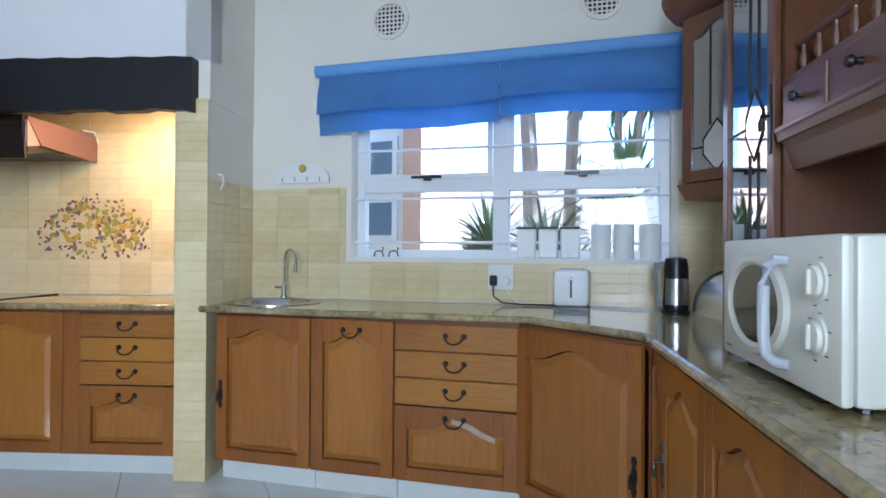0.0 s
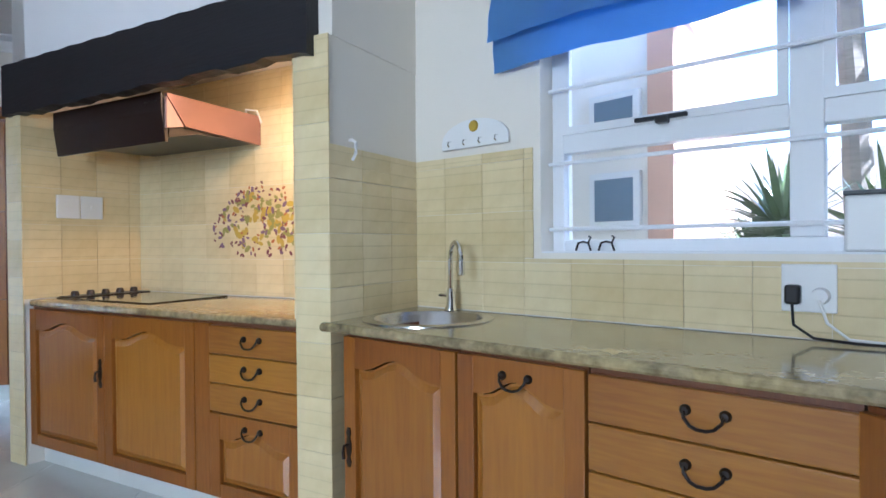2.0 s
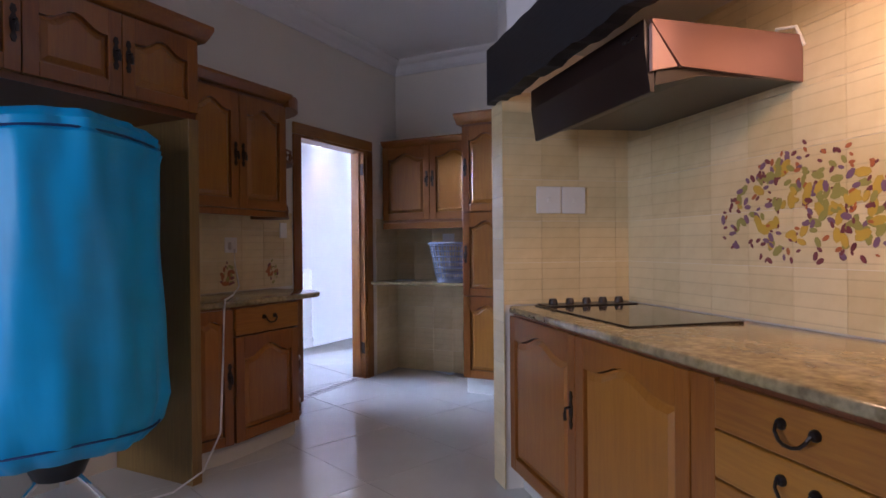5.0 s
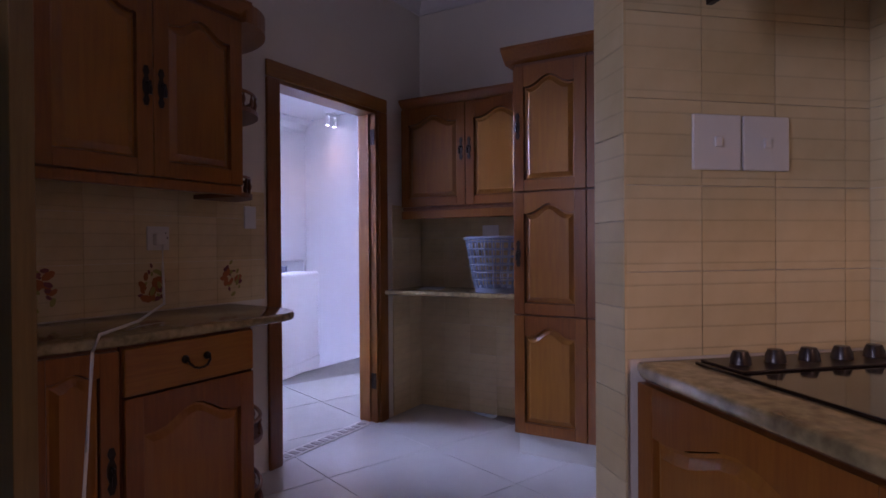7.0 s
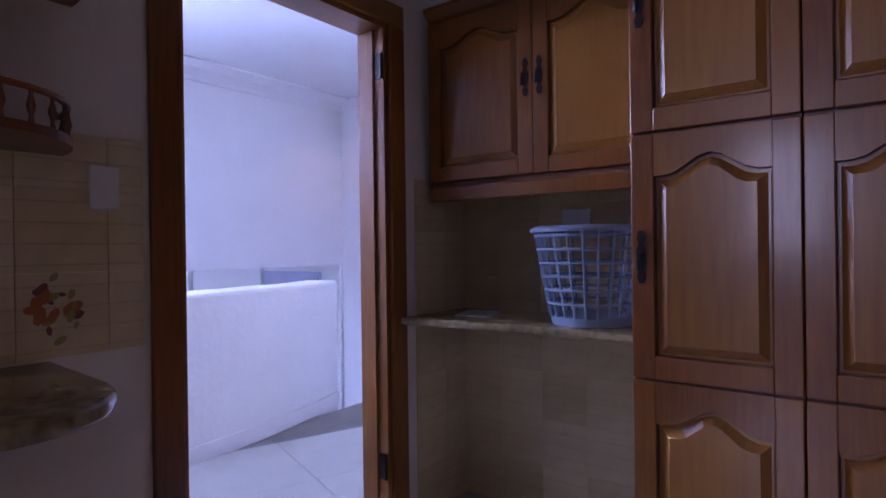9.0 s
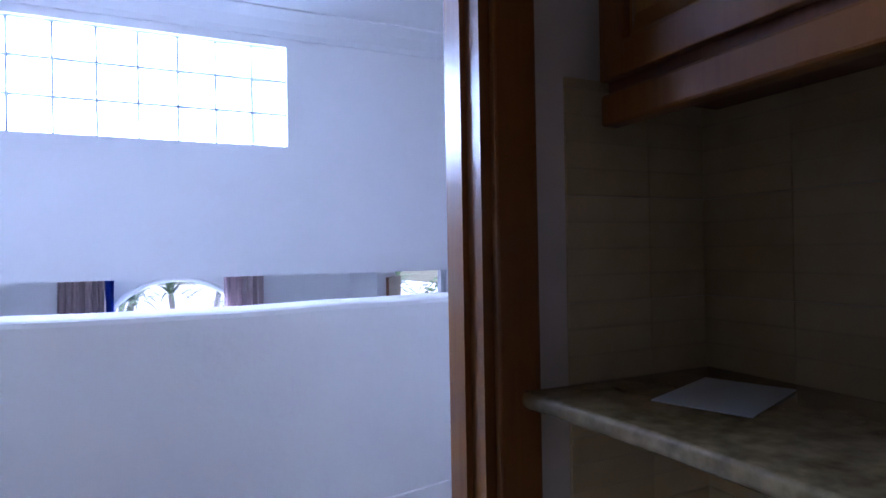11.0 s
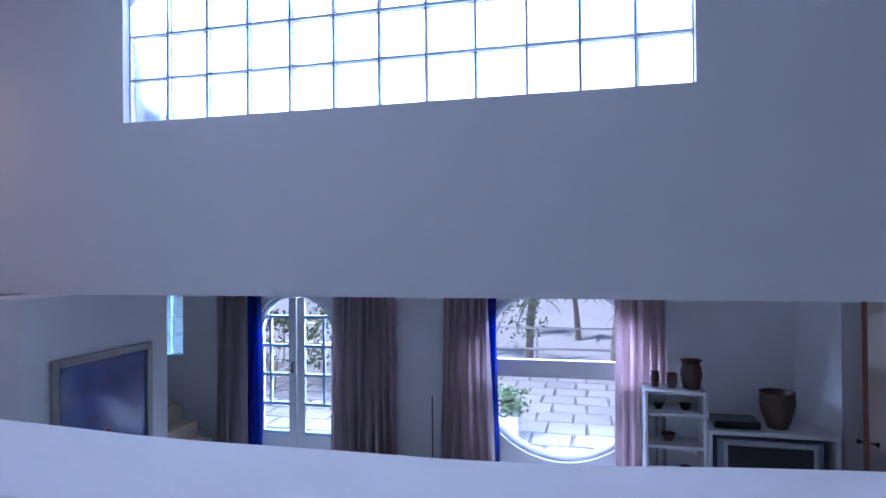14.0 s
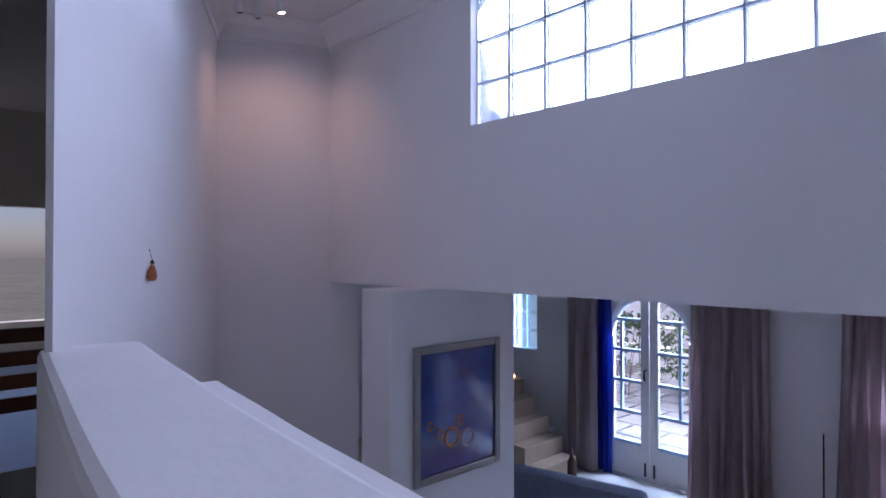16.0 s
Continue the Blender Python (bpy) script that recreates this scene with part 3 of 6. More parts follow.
def far_wall():
    """Garden wall of the living room, cut for arched door, round window, side door and blocks."""
    bm = B()
    y0, y1, top = FB, FB + 0.22, 1.25
    box(bm, -1.0, GLA, y0, y1, GROUND, top)
    box(bm, GLA, GLB, y0, y1, GROUND, GLZ0), box(bm, GLA, GLB, y0, y1, GLZ1, top)
    box(bm, GLB, FDA, y0, y1, GROUND, top)
    mid, r = (FDA + FDB_) / 2, (FDB_ - FDA) / 2
    arc = [(mid + r * math.cos(math.pi * k / 16), FDTOP - 0.19 + r * 0.98 * math.sin(math.pi * k / 16)) for k in range(17)]
    for (xa, za), (xb, zb) in zip(arc, arc[1:]):
        prism(bm, [(xa, za), (xb, zb), (xb, top), (xa, top)], y0, y1, "y")
    box(bm, FDB_, WC - WR, y0, y1, GROUND, top)
    n = 24
    for s in (1, -1):
        for k in range(n):
            a0, a1 = math.pi * k / n, math.pi * (k + 1) / n
            xa, xb = WC + WR * math.cos(a0), WC + WR * math.cos(a1)
            za, zb = WZC + s * WR * math.sin(a0), WZC + s * WR * math.sin(a1)
            e = top if s > 0 else GROUND
            prism(bm, [(xa, za), (xb, zb), (xb, e), (xa, e)], y0, y1, "y")
    box(bm, WC + WR, 8.07, y0, y1, GROUND, top)
    return bm


structure("wall_garden", far_wall(), PAINT_W, "white living room wall with arched door and round window", "wall", G)
bm = B()
prism(bm, [(8.07, FB + 0.22), (8.07, FB), (8.316, DWB), (D2A, DWB), (D2A, DWB + 0.12), (8.42, DWB + 0.12), (8.20, FB + 0.22)], GROUND, 1.25)
box(bm, D2B, 9.38, DWB, DWB + 0.12, GROUND, 1.25), box(bm, D2A, D2B, DWB, DWB + 0.12, 0.85, 1.25)
structure("wall_side_door", bm, PAINT_W, "white living room wall round the open side door", "wall", G)
bm = B()
box(bm, 9.32, 9.379, 6.70, 7.16, GROUND, 1.24)
structure("wall_pilaster", bm, PAINT_W, "narrow white pilaster on the living room end wall", "wall", G)
bm = B()
box(bm, -1.2, -1.0, 4.551, FB + 0.22, GROUND, 1.25), box(bm, -1.2, -1.0, PB1, 4.55, GROUND, -0.21), box(bm, 9.38, 9.58, 5.215, DWB + 0.12, GROUND, 1.25)
structure("wall_living_ends", bm, PAINT_W, "white end walls of the living room", "wall", G)

# outside ground, one sheet
bm = B()
prism(bm, [(-600, -600), (600, -600), (600, 600), (-600, 600)], GROUND - 0.6, GROUND - 0.16)
structure("ground", bm, EARTH, "garden ground around the house", "ground")

# ---- kitchen units ----
def arch_pts(x0, x1, zlow, rise, n=10):
    """Points of a cathedral arch from x0 to x1: level shoulders and a bell in the middle."""
    out = []
    for k in range(n + 1):
        u = k / n
        s = 0.5 - 0.5 * math.cos(math.tau * min(max((u - 0.1) / 0.8, 0), 1))
        out.append((x0 + (x1 - x0) * u, zlow + rise * s))
    return out


def bail_handle(parent, x, z, y=-0.022, w=0.085):
    """A swan-neck drop handle with two roses."""
    bm = B()
    for s in (-1, 1):
        lathe(bm, [(0.0, 0.0), (0.013, 0.0), (0.013, 0.006), (0.009, 0.012), (0.0, 0.014)], 10)
        vs = [v for v in bm.verts if not v.tag]
        bmesh.ops.transform(bm, matrix=Matrix.Translation((x + s * w / 2, y, z)) @ pose(0, 0, 0, 90), verts=vs)
        for v in bm.verts:
            v.tag = True
    c = [(-w / 2, -0.016, 0), (-w / 2 + 0.002, -0.022, -0.012), (-w * 0.3, -0.026, -0.028), (-w * 0.12, -0.028, -0.033), (w * 0.12, -0.028, -0.033), (w * 0.3, -0.026, -0.028), (w / 2 - 0.002, -0.022, -0.012), (w / 2, -0.016, 0)]
    tube(bm, [(x + a, y + b, z + d) for a, b, d in c], 0.0042, 6)
    return part("handle", bm, IRON, parent, "dark iron drop handle", True)


def plate_handle(parent, x, z, y=-0.022, h=0.14):
    """An ornate upright key plate with a drop pull."""
    bm = B()
    prof = [(-0.006, -h / 2), (0.006, -h / 2), (0.012, -h * 0.36), (0.006, -h * 0.25), (0.013, -h * 0.1), (0.013, h * 0.1), (0.006, h * 0.25), (0.012, h * 0.36), (0.006, h / 2), (-0.006, h / 2), (-0.012, h * 0.36), (-0.006, h * 0.25), (-0.013, h * 0.1), (-0.013, -h * 0.1), (-0.006, -h * 0.25), (-0.012, -h * 0.36)]
    prism(bm, [(x + a, z + b) for a, b in prof], y - 0.004, y, "y")
    tube(bm, [(x, y - 0.004, z + 0.01), (x, y - 0.024, z + 0.01), (x, y - 0.028, z - 0.01), (x, y - 0.026, z - 0.035)], 0.005, 6, 0.007)
    return part("handle", bm, IRON, parent, "dark ornate iron handle")


def panel_door(cab, x0, x1, z0, z1, arch=True, handle=None, stile=0.06, rise=0.05, name="door", hz=None, y=0.0):
    """A framed cupboard door with a raised panel below an arched top rail. Front face at y = -0.022."""
    f, b = y - 0.022, y
    g = 0.002
    x0, x1, z0, z1 = x0 + g, x1 - g, z0 + g, z1 - g
    st = min(stile, (x1 - x0) * 0.22)
    rise = min(rise, (x1 - x0 - 2 * st) * 0.22) if arch else 0.0
    zt = z1 - st - rise
    low = arch_pts(x0 + st, x1 - st, zt, rise)
    e = 0.004
    bm = B()
    prism(bm, [(x0 + st + e, z0 + st + e)] + [(px, pz - e) for px, pz in arch_pts(x0 + st + e, x1 - st - e, zt, rise)] + [(x1 - st - e, z0 + st + e)], f + 0.015, b - 0.002, "y")
    k = 0.032
    if x1 - x0 - 2 * st > 3 * k:
        outer = [(x0 + st + e + 0.006, z0 + st + e + 0.006)] + [(px, pz - 0.012) for px, pz in arch_pts(x0 + st + e + 0.006, x1 - st - e - 0.006, zt, rise)] + [(x1 - st - e - 0.006, z0 + st + e + 0.006)]
        inner = [(x0 + st + k, z0 + st + k)] + [(px, pz - k) for px, pz in arch_pts(x0 + st + k, x1 - st - k, zt, rise)] + [(x1 - st - k, z0 + st + k)]
        a = [bm.verts.new((p[0], f + 0.0148, p[1])) for p in outer]
        c = [bm.verts.new((p[0], f + 0.002, p[1])) for p in inner]
        n = len(a)
        for i in range(n):
            bm.faces.new((a[i], a[(i + 1) % n], c[(i + 1) % n], c[i]))
        bm.faces.new(c)
    door = part(name, bm, WOOD_L, cab)
    for u in (x0, x1 - st):
        part("stile", box(B(), u, u + st, f, b, z0, z1, 0.003), WOOD, door)
    part("bottom_rail", box(B(), x0 + st, x1 - st, f, b, z0, z0 + st, 0.003), WOOD, door)
    part("top_rail", prism(B(), [(x0 + st, z1)] + low + [(x1 - st, z1)], f + 0.0005, b, "y"), WOOD, door)
    zm = hz if hz is not None else (z0 + z1) / 2
    if handle == "left":
        plate_handle(door, x0 + st * 0.45, zm, f)
    elif handle == "right":
        plate_handle(door, x1 - st * 0.45, zm, f)
    elif handle == "bail":
        bail_handle(door, (x0 + x1) / 2, z1 - 0.045, f)
    return door


def drawer(cab, x0, x1, z0, z1, name="drawer"):
    d = part(name, box(B(), x0 + 0.002, x1 - 0.002, -0.022, 0, z0 + 0.002, z1 - 0.002, 0.005), WOOD_H, cab)
    bail_handle(d, (x0 + x1) / 2, (z0 + z1) / 2 + 0.012)
    return d


def base_unit(label, m, w, depth=0.55, z0=0.11, z1=0.845, group="base units"):
    cab = thing("base_cabinet", label, "cabinet", m, group)
    bm = B()
    box(bm, 0, 0.018, 0.001, depth, z0, z1), box(bm, w - 0.018, w, 0.001, depth, z0, z1)
    box(bm, 0.018, w - 0.018, 0.001, depth, z0, z0 + 0.018), box(bm, 0.018, w - 0.018, depth - 0.01, depth, z0 + 0.018, z1)
    box(bm, 0.018, w - 0.018, 0.001, 0.02, z1 - 0.02, z1)
    part("carcass", bm, WOOD_D, cab)
    part("plinth", box(B(), 0.0, w, 0.045, 0.06, 0.0, z0 - 0.001), PLINTH, cab, "pale tiled plinth")
    return cab


def counter(name, pts, m, label, z0=0.848, z1=0.88):
    """A granite top over a plan outline, with a rounded edge."""
    bm = prism(B(), pts, z0, z1)
    es = [e for e in bm.edges if abs(e.verts[0].co.z - e.verts[1].co.z) < 1e-5]
    bmesh.ops.bevel(bm, geom=es, offset=0.011, segments=3, affect="EDGES", profile=0.5)
    return solid(name, bm, GRANITE, label, "worktop", m, smooth=True)


# sink run: two doors, a drawer stack, then the corner unit
SY = 3.115
cab = base_unit("honey wooden base cabinet with arched door below the sink", pose(-1.60, SY, 0), 0.52)
panel_door(cab, 0.0, 0.52, 0.11, 0.835, handle="left", hz=0.44)
cab = base_unit("honey wooden base cabinet with drop handle on arched door", pose(-1.075, SY, 0), 0.42)
panel_door(cab, 0.0, 0.42, 0.11, 0.835, handle="bail")
cab = base_unit("honey wooden drawer unit with three drawers and a door", pose(-0.65, SY, 0), 0.57)
for k in range(3):
    drawer(cab, 0.0, 0.57, 0.83 - 0.124 * (k + 1), 0.83 - 0.124 * k)
panel_door(cab, 0.0, 0.57, 0.11, 0.455, handle="bail", name="flap", rise=0.045)
part("tape", prism(B(), [(0.27, 0.388), (0.34, 0.372), (0.41, 0.335), (0.47, 0.318), (0.472, 0.34), (0.42, 0.36), (0.35, 0.395), (0.275, 0.41)], -0.0245, -0.0225, "y"), mat("yellowed_tape", (0.5, 0.38, 0.28), 0.25, grain=0.3, scale=30, coat=0.3), cab, "strip of yellowed clear tape over a crack")
# corner unit set across the corner
A0, A1 = Vector((-0.075, 3.115)), Vector((0.44, 2.67))
dv = A1 - A0
cm = pose(A0.x, A0.y, 0, 0, 0, math.degrees(math.atan2(dv.y, dv.x)))
cab = base_unit("honey wooden corner base cabinet with large arched door", cm, dv.length, 0.45)
panel_door(cab, 0.0, dv.length - 0.03, 0.11, 0.835, handle="right", hz=0.38, rise=0.06)
# right run
for x0, w, h in ((0.03, 0.16, None), (0.19, 0.46, "left"), (0.65, 0.5, "right"), (1.15, 0.5, "left"), (1.65, 0.5, "right")):
    cab = base_unit("honey wooden base cabinet below the long granite worktop", R @ pose(x0, 0.03, 0), w)
    panel_door(cab, 0, w, 0.11, 0.835, handle=h, hz=0.5)
# granite tops
Ri = [(R @ Vector(p)).xy for p in ((0.0, 0.0, 0), (3.3, 0.0, 0), (3.3, 0.628, 0), (-1.05, 0.628, 0))]
def ring_slab(bm, outline, c, r, z0, z1, n=40):
    """A slab over a convex outline with a round hole."""
    c = Vector(c)
    angs = sorted([math.tau * k / n for k in range(n)] + [math.atan2(p[1] - c.y, p[0] - c.x) % math.tau for p in outline])
    rim, out = [], []
    for a in angs:
        d = Vector((math.cos(a), math.sin(a)))
        best = 9.0
        for p, q in zip(outline, outline[1:] + outline[:1]):
            e = Vector(q) - Vector(p)
            den = d.x * e.y - d.y * e.x
            if abs(den) < 1e-9:
                continue
            w = Vector(p) - c
            t, u = (w.x * e.y - w.y * e.x) / den, (w.x * d.y - w.y * d.x) / den
            if t > 0 and -1e-6 <= u <= 1 + 1e-6:
                best = min(best, t)
        rim.append(c + d * r), out.append(c + d * best)
    vs = [[bm.verts.new((*p, z)) for p in pts] for pts, z in ((rim, z1), (out, z1), (out, z0), (rim, z0))]
    m = len(angs)
    for a, b in zip(vs, vs[1:] + vs[:1]):
        for k in range(m):
            bm.faces.new((a[k], a[(k + 1) % m], b[(k + 1) % m], b[k]))


bm = B()
ring_slab(bm, [(-1.66, 3.05), (-1.60, 3.065), (-1.10, 3.073), (-1.10, 3.66), (-1.76, 3.66), (-1.70, 3.11)], (-1.43, 3.36), 0.215, 0.848, 0.88)
prism(bm, [(-1.10, 3.073), (-0.03, 3.09), tuple(Ri[0]), tuple(Ri[1]), tuple(Ri[2]), (1.13, 3.66), (-1.10, 3.66)], 0.848, 0.88)
tube(bm, [(-1.715, 3.16, 0.864), (-1.70, 3.10, 0.864), (-1.655, 3.05, 0.864), (-1.60, 3.065, 0.864), (-0.03, 3.09, 0.864), (*Ri[0], 0.864), (*Ri[1], 0.864)], 0.0163, 10)
solid("worktop", bm, GRANITE, "olive brown polished granite worktop with rounded edge", "worktop", smooth=True)
cab_defs = ((NL + 0.002, 0.66, "right"), (NL + 0.662, 0.64, None))
for x0, w, h in cab_defs:
    cab = base_unit("honey wooden base cabinet with arched door below the hob", H @ pose(x0, 0.05, 0), w)
    panel_door(cab, 0, w, 0.11, 0.835, handle=h, hz=0.55 if h == "right" else None)
cab = base_unit("honey wooden filler post between hob units", H @ pose(NL + 1.302, 0.05, 0), 0.09)
part("post", box(B(), 0.0, 0.09, -0.018, 0, 0.11, 0.835, 0.003), WOOD, cab)
dw = -0.17 - (NL + 1.395)
cab = base_unit("honey wooden drawer unit beside the hob pier", H @ pose(NL + 1.393, 0.05, 0), dw)
for k in range(3):
    drawer(cab, 0.0, dw, 0.83 - 0.121 * (k + 1), 0.83 - 0.121 * k)
panel_door(cab, 0, dw, 0.11, 0.464, handle="bail", name="flap", rise=0.045)
counter("hob_worktop", [(NL + 0.002, 0.03), (NL + 0.05, 0.01), (NR - 0.002, 0.01), (NR - 0.002, NB - 0.012), (NL + 0.002, NB - 0.012)], H, "olive brown granite worktop in the hob niche")
# hob with knobs
hob = thing("hob", "dark glass electric hob with a row of knobs", "hob", H @ pose(0, 0, 0.88))
part("glass", box(B(), NL + 0.07, NL + 0.86, 0.13, 0.60, 0.0, 0.008, 0.003), GLASSBLK, hob)
part("control_strip", box(B(), NL + 0.075, NL + 0.21, 0.14, 0.59, 0.0082, 0.013, 0.002), HOODB, hob)
for k in range(5):
    bm = lathe(B(), [(0, 0.013), (0.022, 0.013), (0.02, 0.028), (0.015, 0.04), (0.0, 0.041)], 14, (NL + 0.14, 0.19 + 0.085 * k, 0))
    part("knob", bm, HOODB, hob, "", True)
# dark beam and hood
beam = B()
n = 40
top = [(NL - 0.10 + (NR + 0.10 - NL + 0.10) * k / n, 2.118 + 0.003 * math.sin(k * 1.7)) for k in range(n + 1)]
bot = [(NL - 0.10 + (NR + 0.10 - NL + 0.10) * k / n, 1.853 + 0.006 * math.sin(k * 0.9) + 0.004 * math.sin(k * 2.3)) for k in range(n + 1)]
prism(beam, top + bot[::-1], -0.04, 0.028, "y")
solid("mantel_beam", beam, BEAM, "rough black stained wooden beam over the hob niche", "beam", H)
hood = thing("cooker_hood", "copper toned and black slim cooker hood", "cooker hood", H)
HL, HR = NL + 0.15, NL + 1.05
bm = prism(B(), [(0.12, 1.66), (0.14, 1.82), (0.17, 1.85), (NB - 0.012, 1.85), (NB - 0.012, 1.71), (0.28, 1.70)], HL, HR - 0.02, "x")
part("body", bm, HOODB, hood)
bm = prism(B(), [(0.10, 1.85), (0.20, 1.72), (NB - 0.013, 1.70), (NB - 0.013, 1.855), (0.10, 1.86)], HR - 0.019, HR, "x")
part("side_panel", bm, HOODM, hood, "copper toned end panel")
bm = prism(B(), [(0.10, 1.845), (0.10, 1.70), (0.19, 1.72)], HR - 0.018, HR - 0.002, "x")
part("side_window", bm, mat("smoked_visor", (0.5, 0.3, 0.25), 0.2), hood)
bm = prism(B(), [(0.085, 1.865), (0.118, 1.80), (0.118, 1.64), (0.105, 1.64), (0.085, 1.78)], HL + 0.0, HR - 0.021, "x")
part("visor", bm, HOODB, hood, "black front visor")
for k in range(4):
    part("button", box(B(), HR - 0.14 + k * 0.025, HR - 0.125 + k * 0.025, 0.083, 0.087, 1.82, 1.828), STEEL, hood)
bm = tube(B(), [(HR - 0.10, NB - 0.02, 1.86), (HR - 0.06, NB - 0.06, 1.89), (HR - 0.01, NB - 0.03, 1.885), (HR + 0.005, NB - 0.012, 1.82)], 0.006)
part("cable", bm, WHITE, hood, "white power cable", True)


# ---- left wall ----
left = base_unit("reddish wooden base cabinet with drawer and arched door", G @ pose(4.17, 0.98, 0), 0.50, 0.52)
d = part("drawer", box(B(), 0.002, 0.498, -0.022, 0, 0.69, 0.838, 0.005), WOOD_H, left)
bail_handle(d, 0.25, 0.775)
panel_door(left, 0, 0.50, 0.11, 0.685, rise=0.06)
fill = base_unit("narrow reddish wooden base cabinet by the end panel", G @ pose(3.925, 1.04, 0, 0, 0, -14), 0.245, 0.42)
panel_door(fill, 0, 0.245, 0.11, 0.838, rise=0.02, handle="right", hz=0.48)
# open rounded end shelves with little rails
end = thing("corner_shelf", "rounded open wooden end shelves with spindle rails", "shelf", G @ pose(4.675, 1.50, 0))
for z in (0.11, 0.38):
    pts = [(0, 0)] + [(0.27 * math.sin(math.pi / 2 * k / 12), -0.50 * math.cos(math.pi / 2 * k / 12)) for k in range(13)]
    part("board", prism(B(), pts, z, z + 0.02), WOOD_D, end)
    rail = [(0.26 * math.sin(math.pi / 2 * k / 12), -0.49 * math.cos(math.pi / 2 * k / 12), z + 0.085) for k in range(13)]
    part("rail", tube(B(), rail, 0.008), WOOD, end, "", True)
    for k in range(1, 12, 2):
        x, y, _ = rail[k]
        part("spindle", lathe(B(), [(0, z + 0.02), (0.006, z + 0.02), (0.004, z + 0.035), (0.009, z + 0.052), (0.004, z + 0.07), (0.005, z + 0.084), (0, z + 0.084)], 8, (x, y, 0)), WOOD_D, end, "", True)
part("plinth", prism(B(), [(0, 0)] + [(0.22 * math.sin(math.pi / 2 * k / 8), -0.46 * math.cos(math.pi / 2 * k / 8)) for k in range(9)], 0, 0.109), PLINTH, end)
part("back", box(B(), 0.0, 0.018, -0.5, 0.0, 0.131, 0.845), WOOD_D, end)
pts = [(3.925, 1.00), (4.17, 0.95), (4.80, 0.945)] + [(4.80 + 0.20 * math.sin(math.pi * 0.5 * k / 10), 1.20 - 0.255 * math.cos(math.pi * 0.5 * k / 10)) for k in range(1, 11)] + [(5.02, 1.508), (3.925, 1.508)]
counter("side_worktop", pts, G, "dark olive granite worktop with rounded end")
# wall units
wu = thing("wall_cabinet", "reddish wooden wall cabinet with two arched doors", "cabinet", G @ pose(4.02, 1.20, 0))
part("carcass", box(B(), 0, 0.80, 0.001, 0.305, 1.40, 2.10), WOOD_D, wu)
panel_door(wu, 0.0, 0.40, 1.40, 2.08, handle="right", hz=1.72)
panel_door(wu, 0.40, 0.80, 1.40, 2.08, handle="left", hz=1.72)
part("light_rail", box(B(), -0.0, 0.80, -0.015, 0.02, 1.36, 1.399, 0.006), WOOD, wu)
part("cornice", prism(B(), [(-0.06, 2.16), (-0.06, 2.145), (-0.02, 2.11), (0.0, 2.101), (0.305, 2.101), (0.305, 2.16)], -0.0, 0.82, "x"), WOOD, wu)
ws = thing("corner_wall_shelf", "rounded open wooden wall shelves with spindle rails", "shelf", G @ pose(4.822, 1.505, 0))
for z, r in ((1.36, 0.9), (1.72, 1.0), (2.08, 1.12)):
    pts = [(0, 0)] + [(0.25 * r * math.sin(math.pi / 2 * k / 12), -0.31 * r * math.cos(math.pi / 2 * k / 12)) for k in range(13)]
    part("board", prism(B(), pts, z, z + (0.08 if z > 2 else 0.02)), WOOD if z > 2 else WOOD_D, ws)
    if z < 2:
        rail = [(0.24 * r * math.sin(math.pi / 2 * k / 12), -0.295 * r * math.cos(math.pi / 2 * k / 12), z + 0.09) for k in range(13)]
        part("rail", tube(B(), rail, 0.007), WOOD, ws, "", True)
        for k in range(1, 12, 2):
            x, y, _ = rail[k]
            part("spindle", lathe(B(), [(0, z + 0.02), (0.006, z + 0.02), (0.004, z + 0.035), (0.009, z + 0.055), (0.004, z + 0.075), (0.005, z + 0.09), (0, z + 0.09)], 8, (x, y, 0)), WOOD_D, ws, "", True)
# appliance recess: side panel and the deeper cupboard above it
pan = solid("end_panel", box(B(), 3.86, 3.92, 0.93, 1.515, 0.0, 1.80, 0.003), mat("yellow_veneer", (0.27, 0.17, 0.045), 0.4, grain=0.4, scale=9, stretch=(8, 8, 0.5), bump=0.06, dark=(0.17, 0.10, 0.03)), "tall yellowish wooden end panel of the recess", "panel", G)
oc = thing("overhead_cabinet", "wooden overhead cabinet with two arched doors", "cabinet", G @ pose(2.72, 0.95, 0))
part("carcass", box(B(), 0, 1.20, 0.001, 0.56, 1.802, 2.20), WOOD_D, oc)
panel_door(oc, 0.0, 0.4, 1.83, 2.19, handle="right", rise=0.05)
panel_door(oc, 0.4, 0.8, 1.83, 2.19, handle="right", rise=0.05)
panel_door(oc, 0.8, 1.20, 1.83, 2.19, handle="left", rise=0.05)
part("cornice", prism(B(), [(-0.07, 2.27), (-0.07, 2.25), (-0.02, 2.21), (0.0, 2.201), (0.56, 2.201), (0.56, 2.27)], -0.0, 1.26, "x"), WOOD, oc)

# ---- nook: shelf, wall cupboard, tall cupboards ----
pts = [(6.25, 1.508), (6.245, 1.48), (6.255, 1.44), (6.275, 1.2), (6.285, 0.9), (6.29, 0.515), (6.708, 0.515), (6.708, 1.508)]
counter("nook_shelf", pts, G, "brown granite shelf in the nook", 0.825, 0.855)
nc = thing("nook_cabinet", "reddish wooden wall cabinet with two arched doors over the shelf", "cabinet", G @ pose(6.43, 1.475, 0, 0, 0, -90))
part("carcass", box(B(), 0, 0.965, 0.001, 0.285, 1.38, 2.06), WOOD_D, nc)
panel_door(nc, 0.0, 0.49, 1.40, 2.06, handle="right", hz=1.76)
panel_door(nc, 0.49, 0.965, 1.40, 2.06, handle="left", hz=1.76)
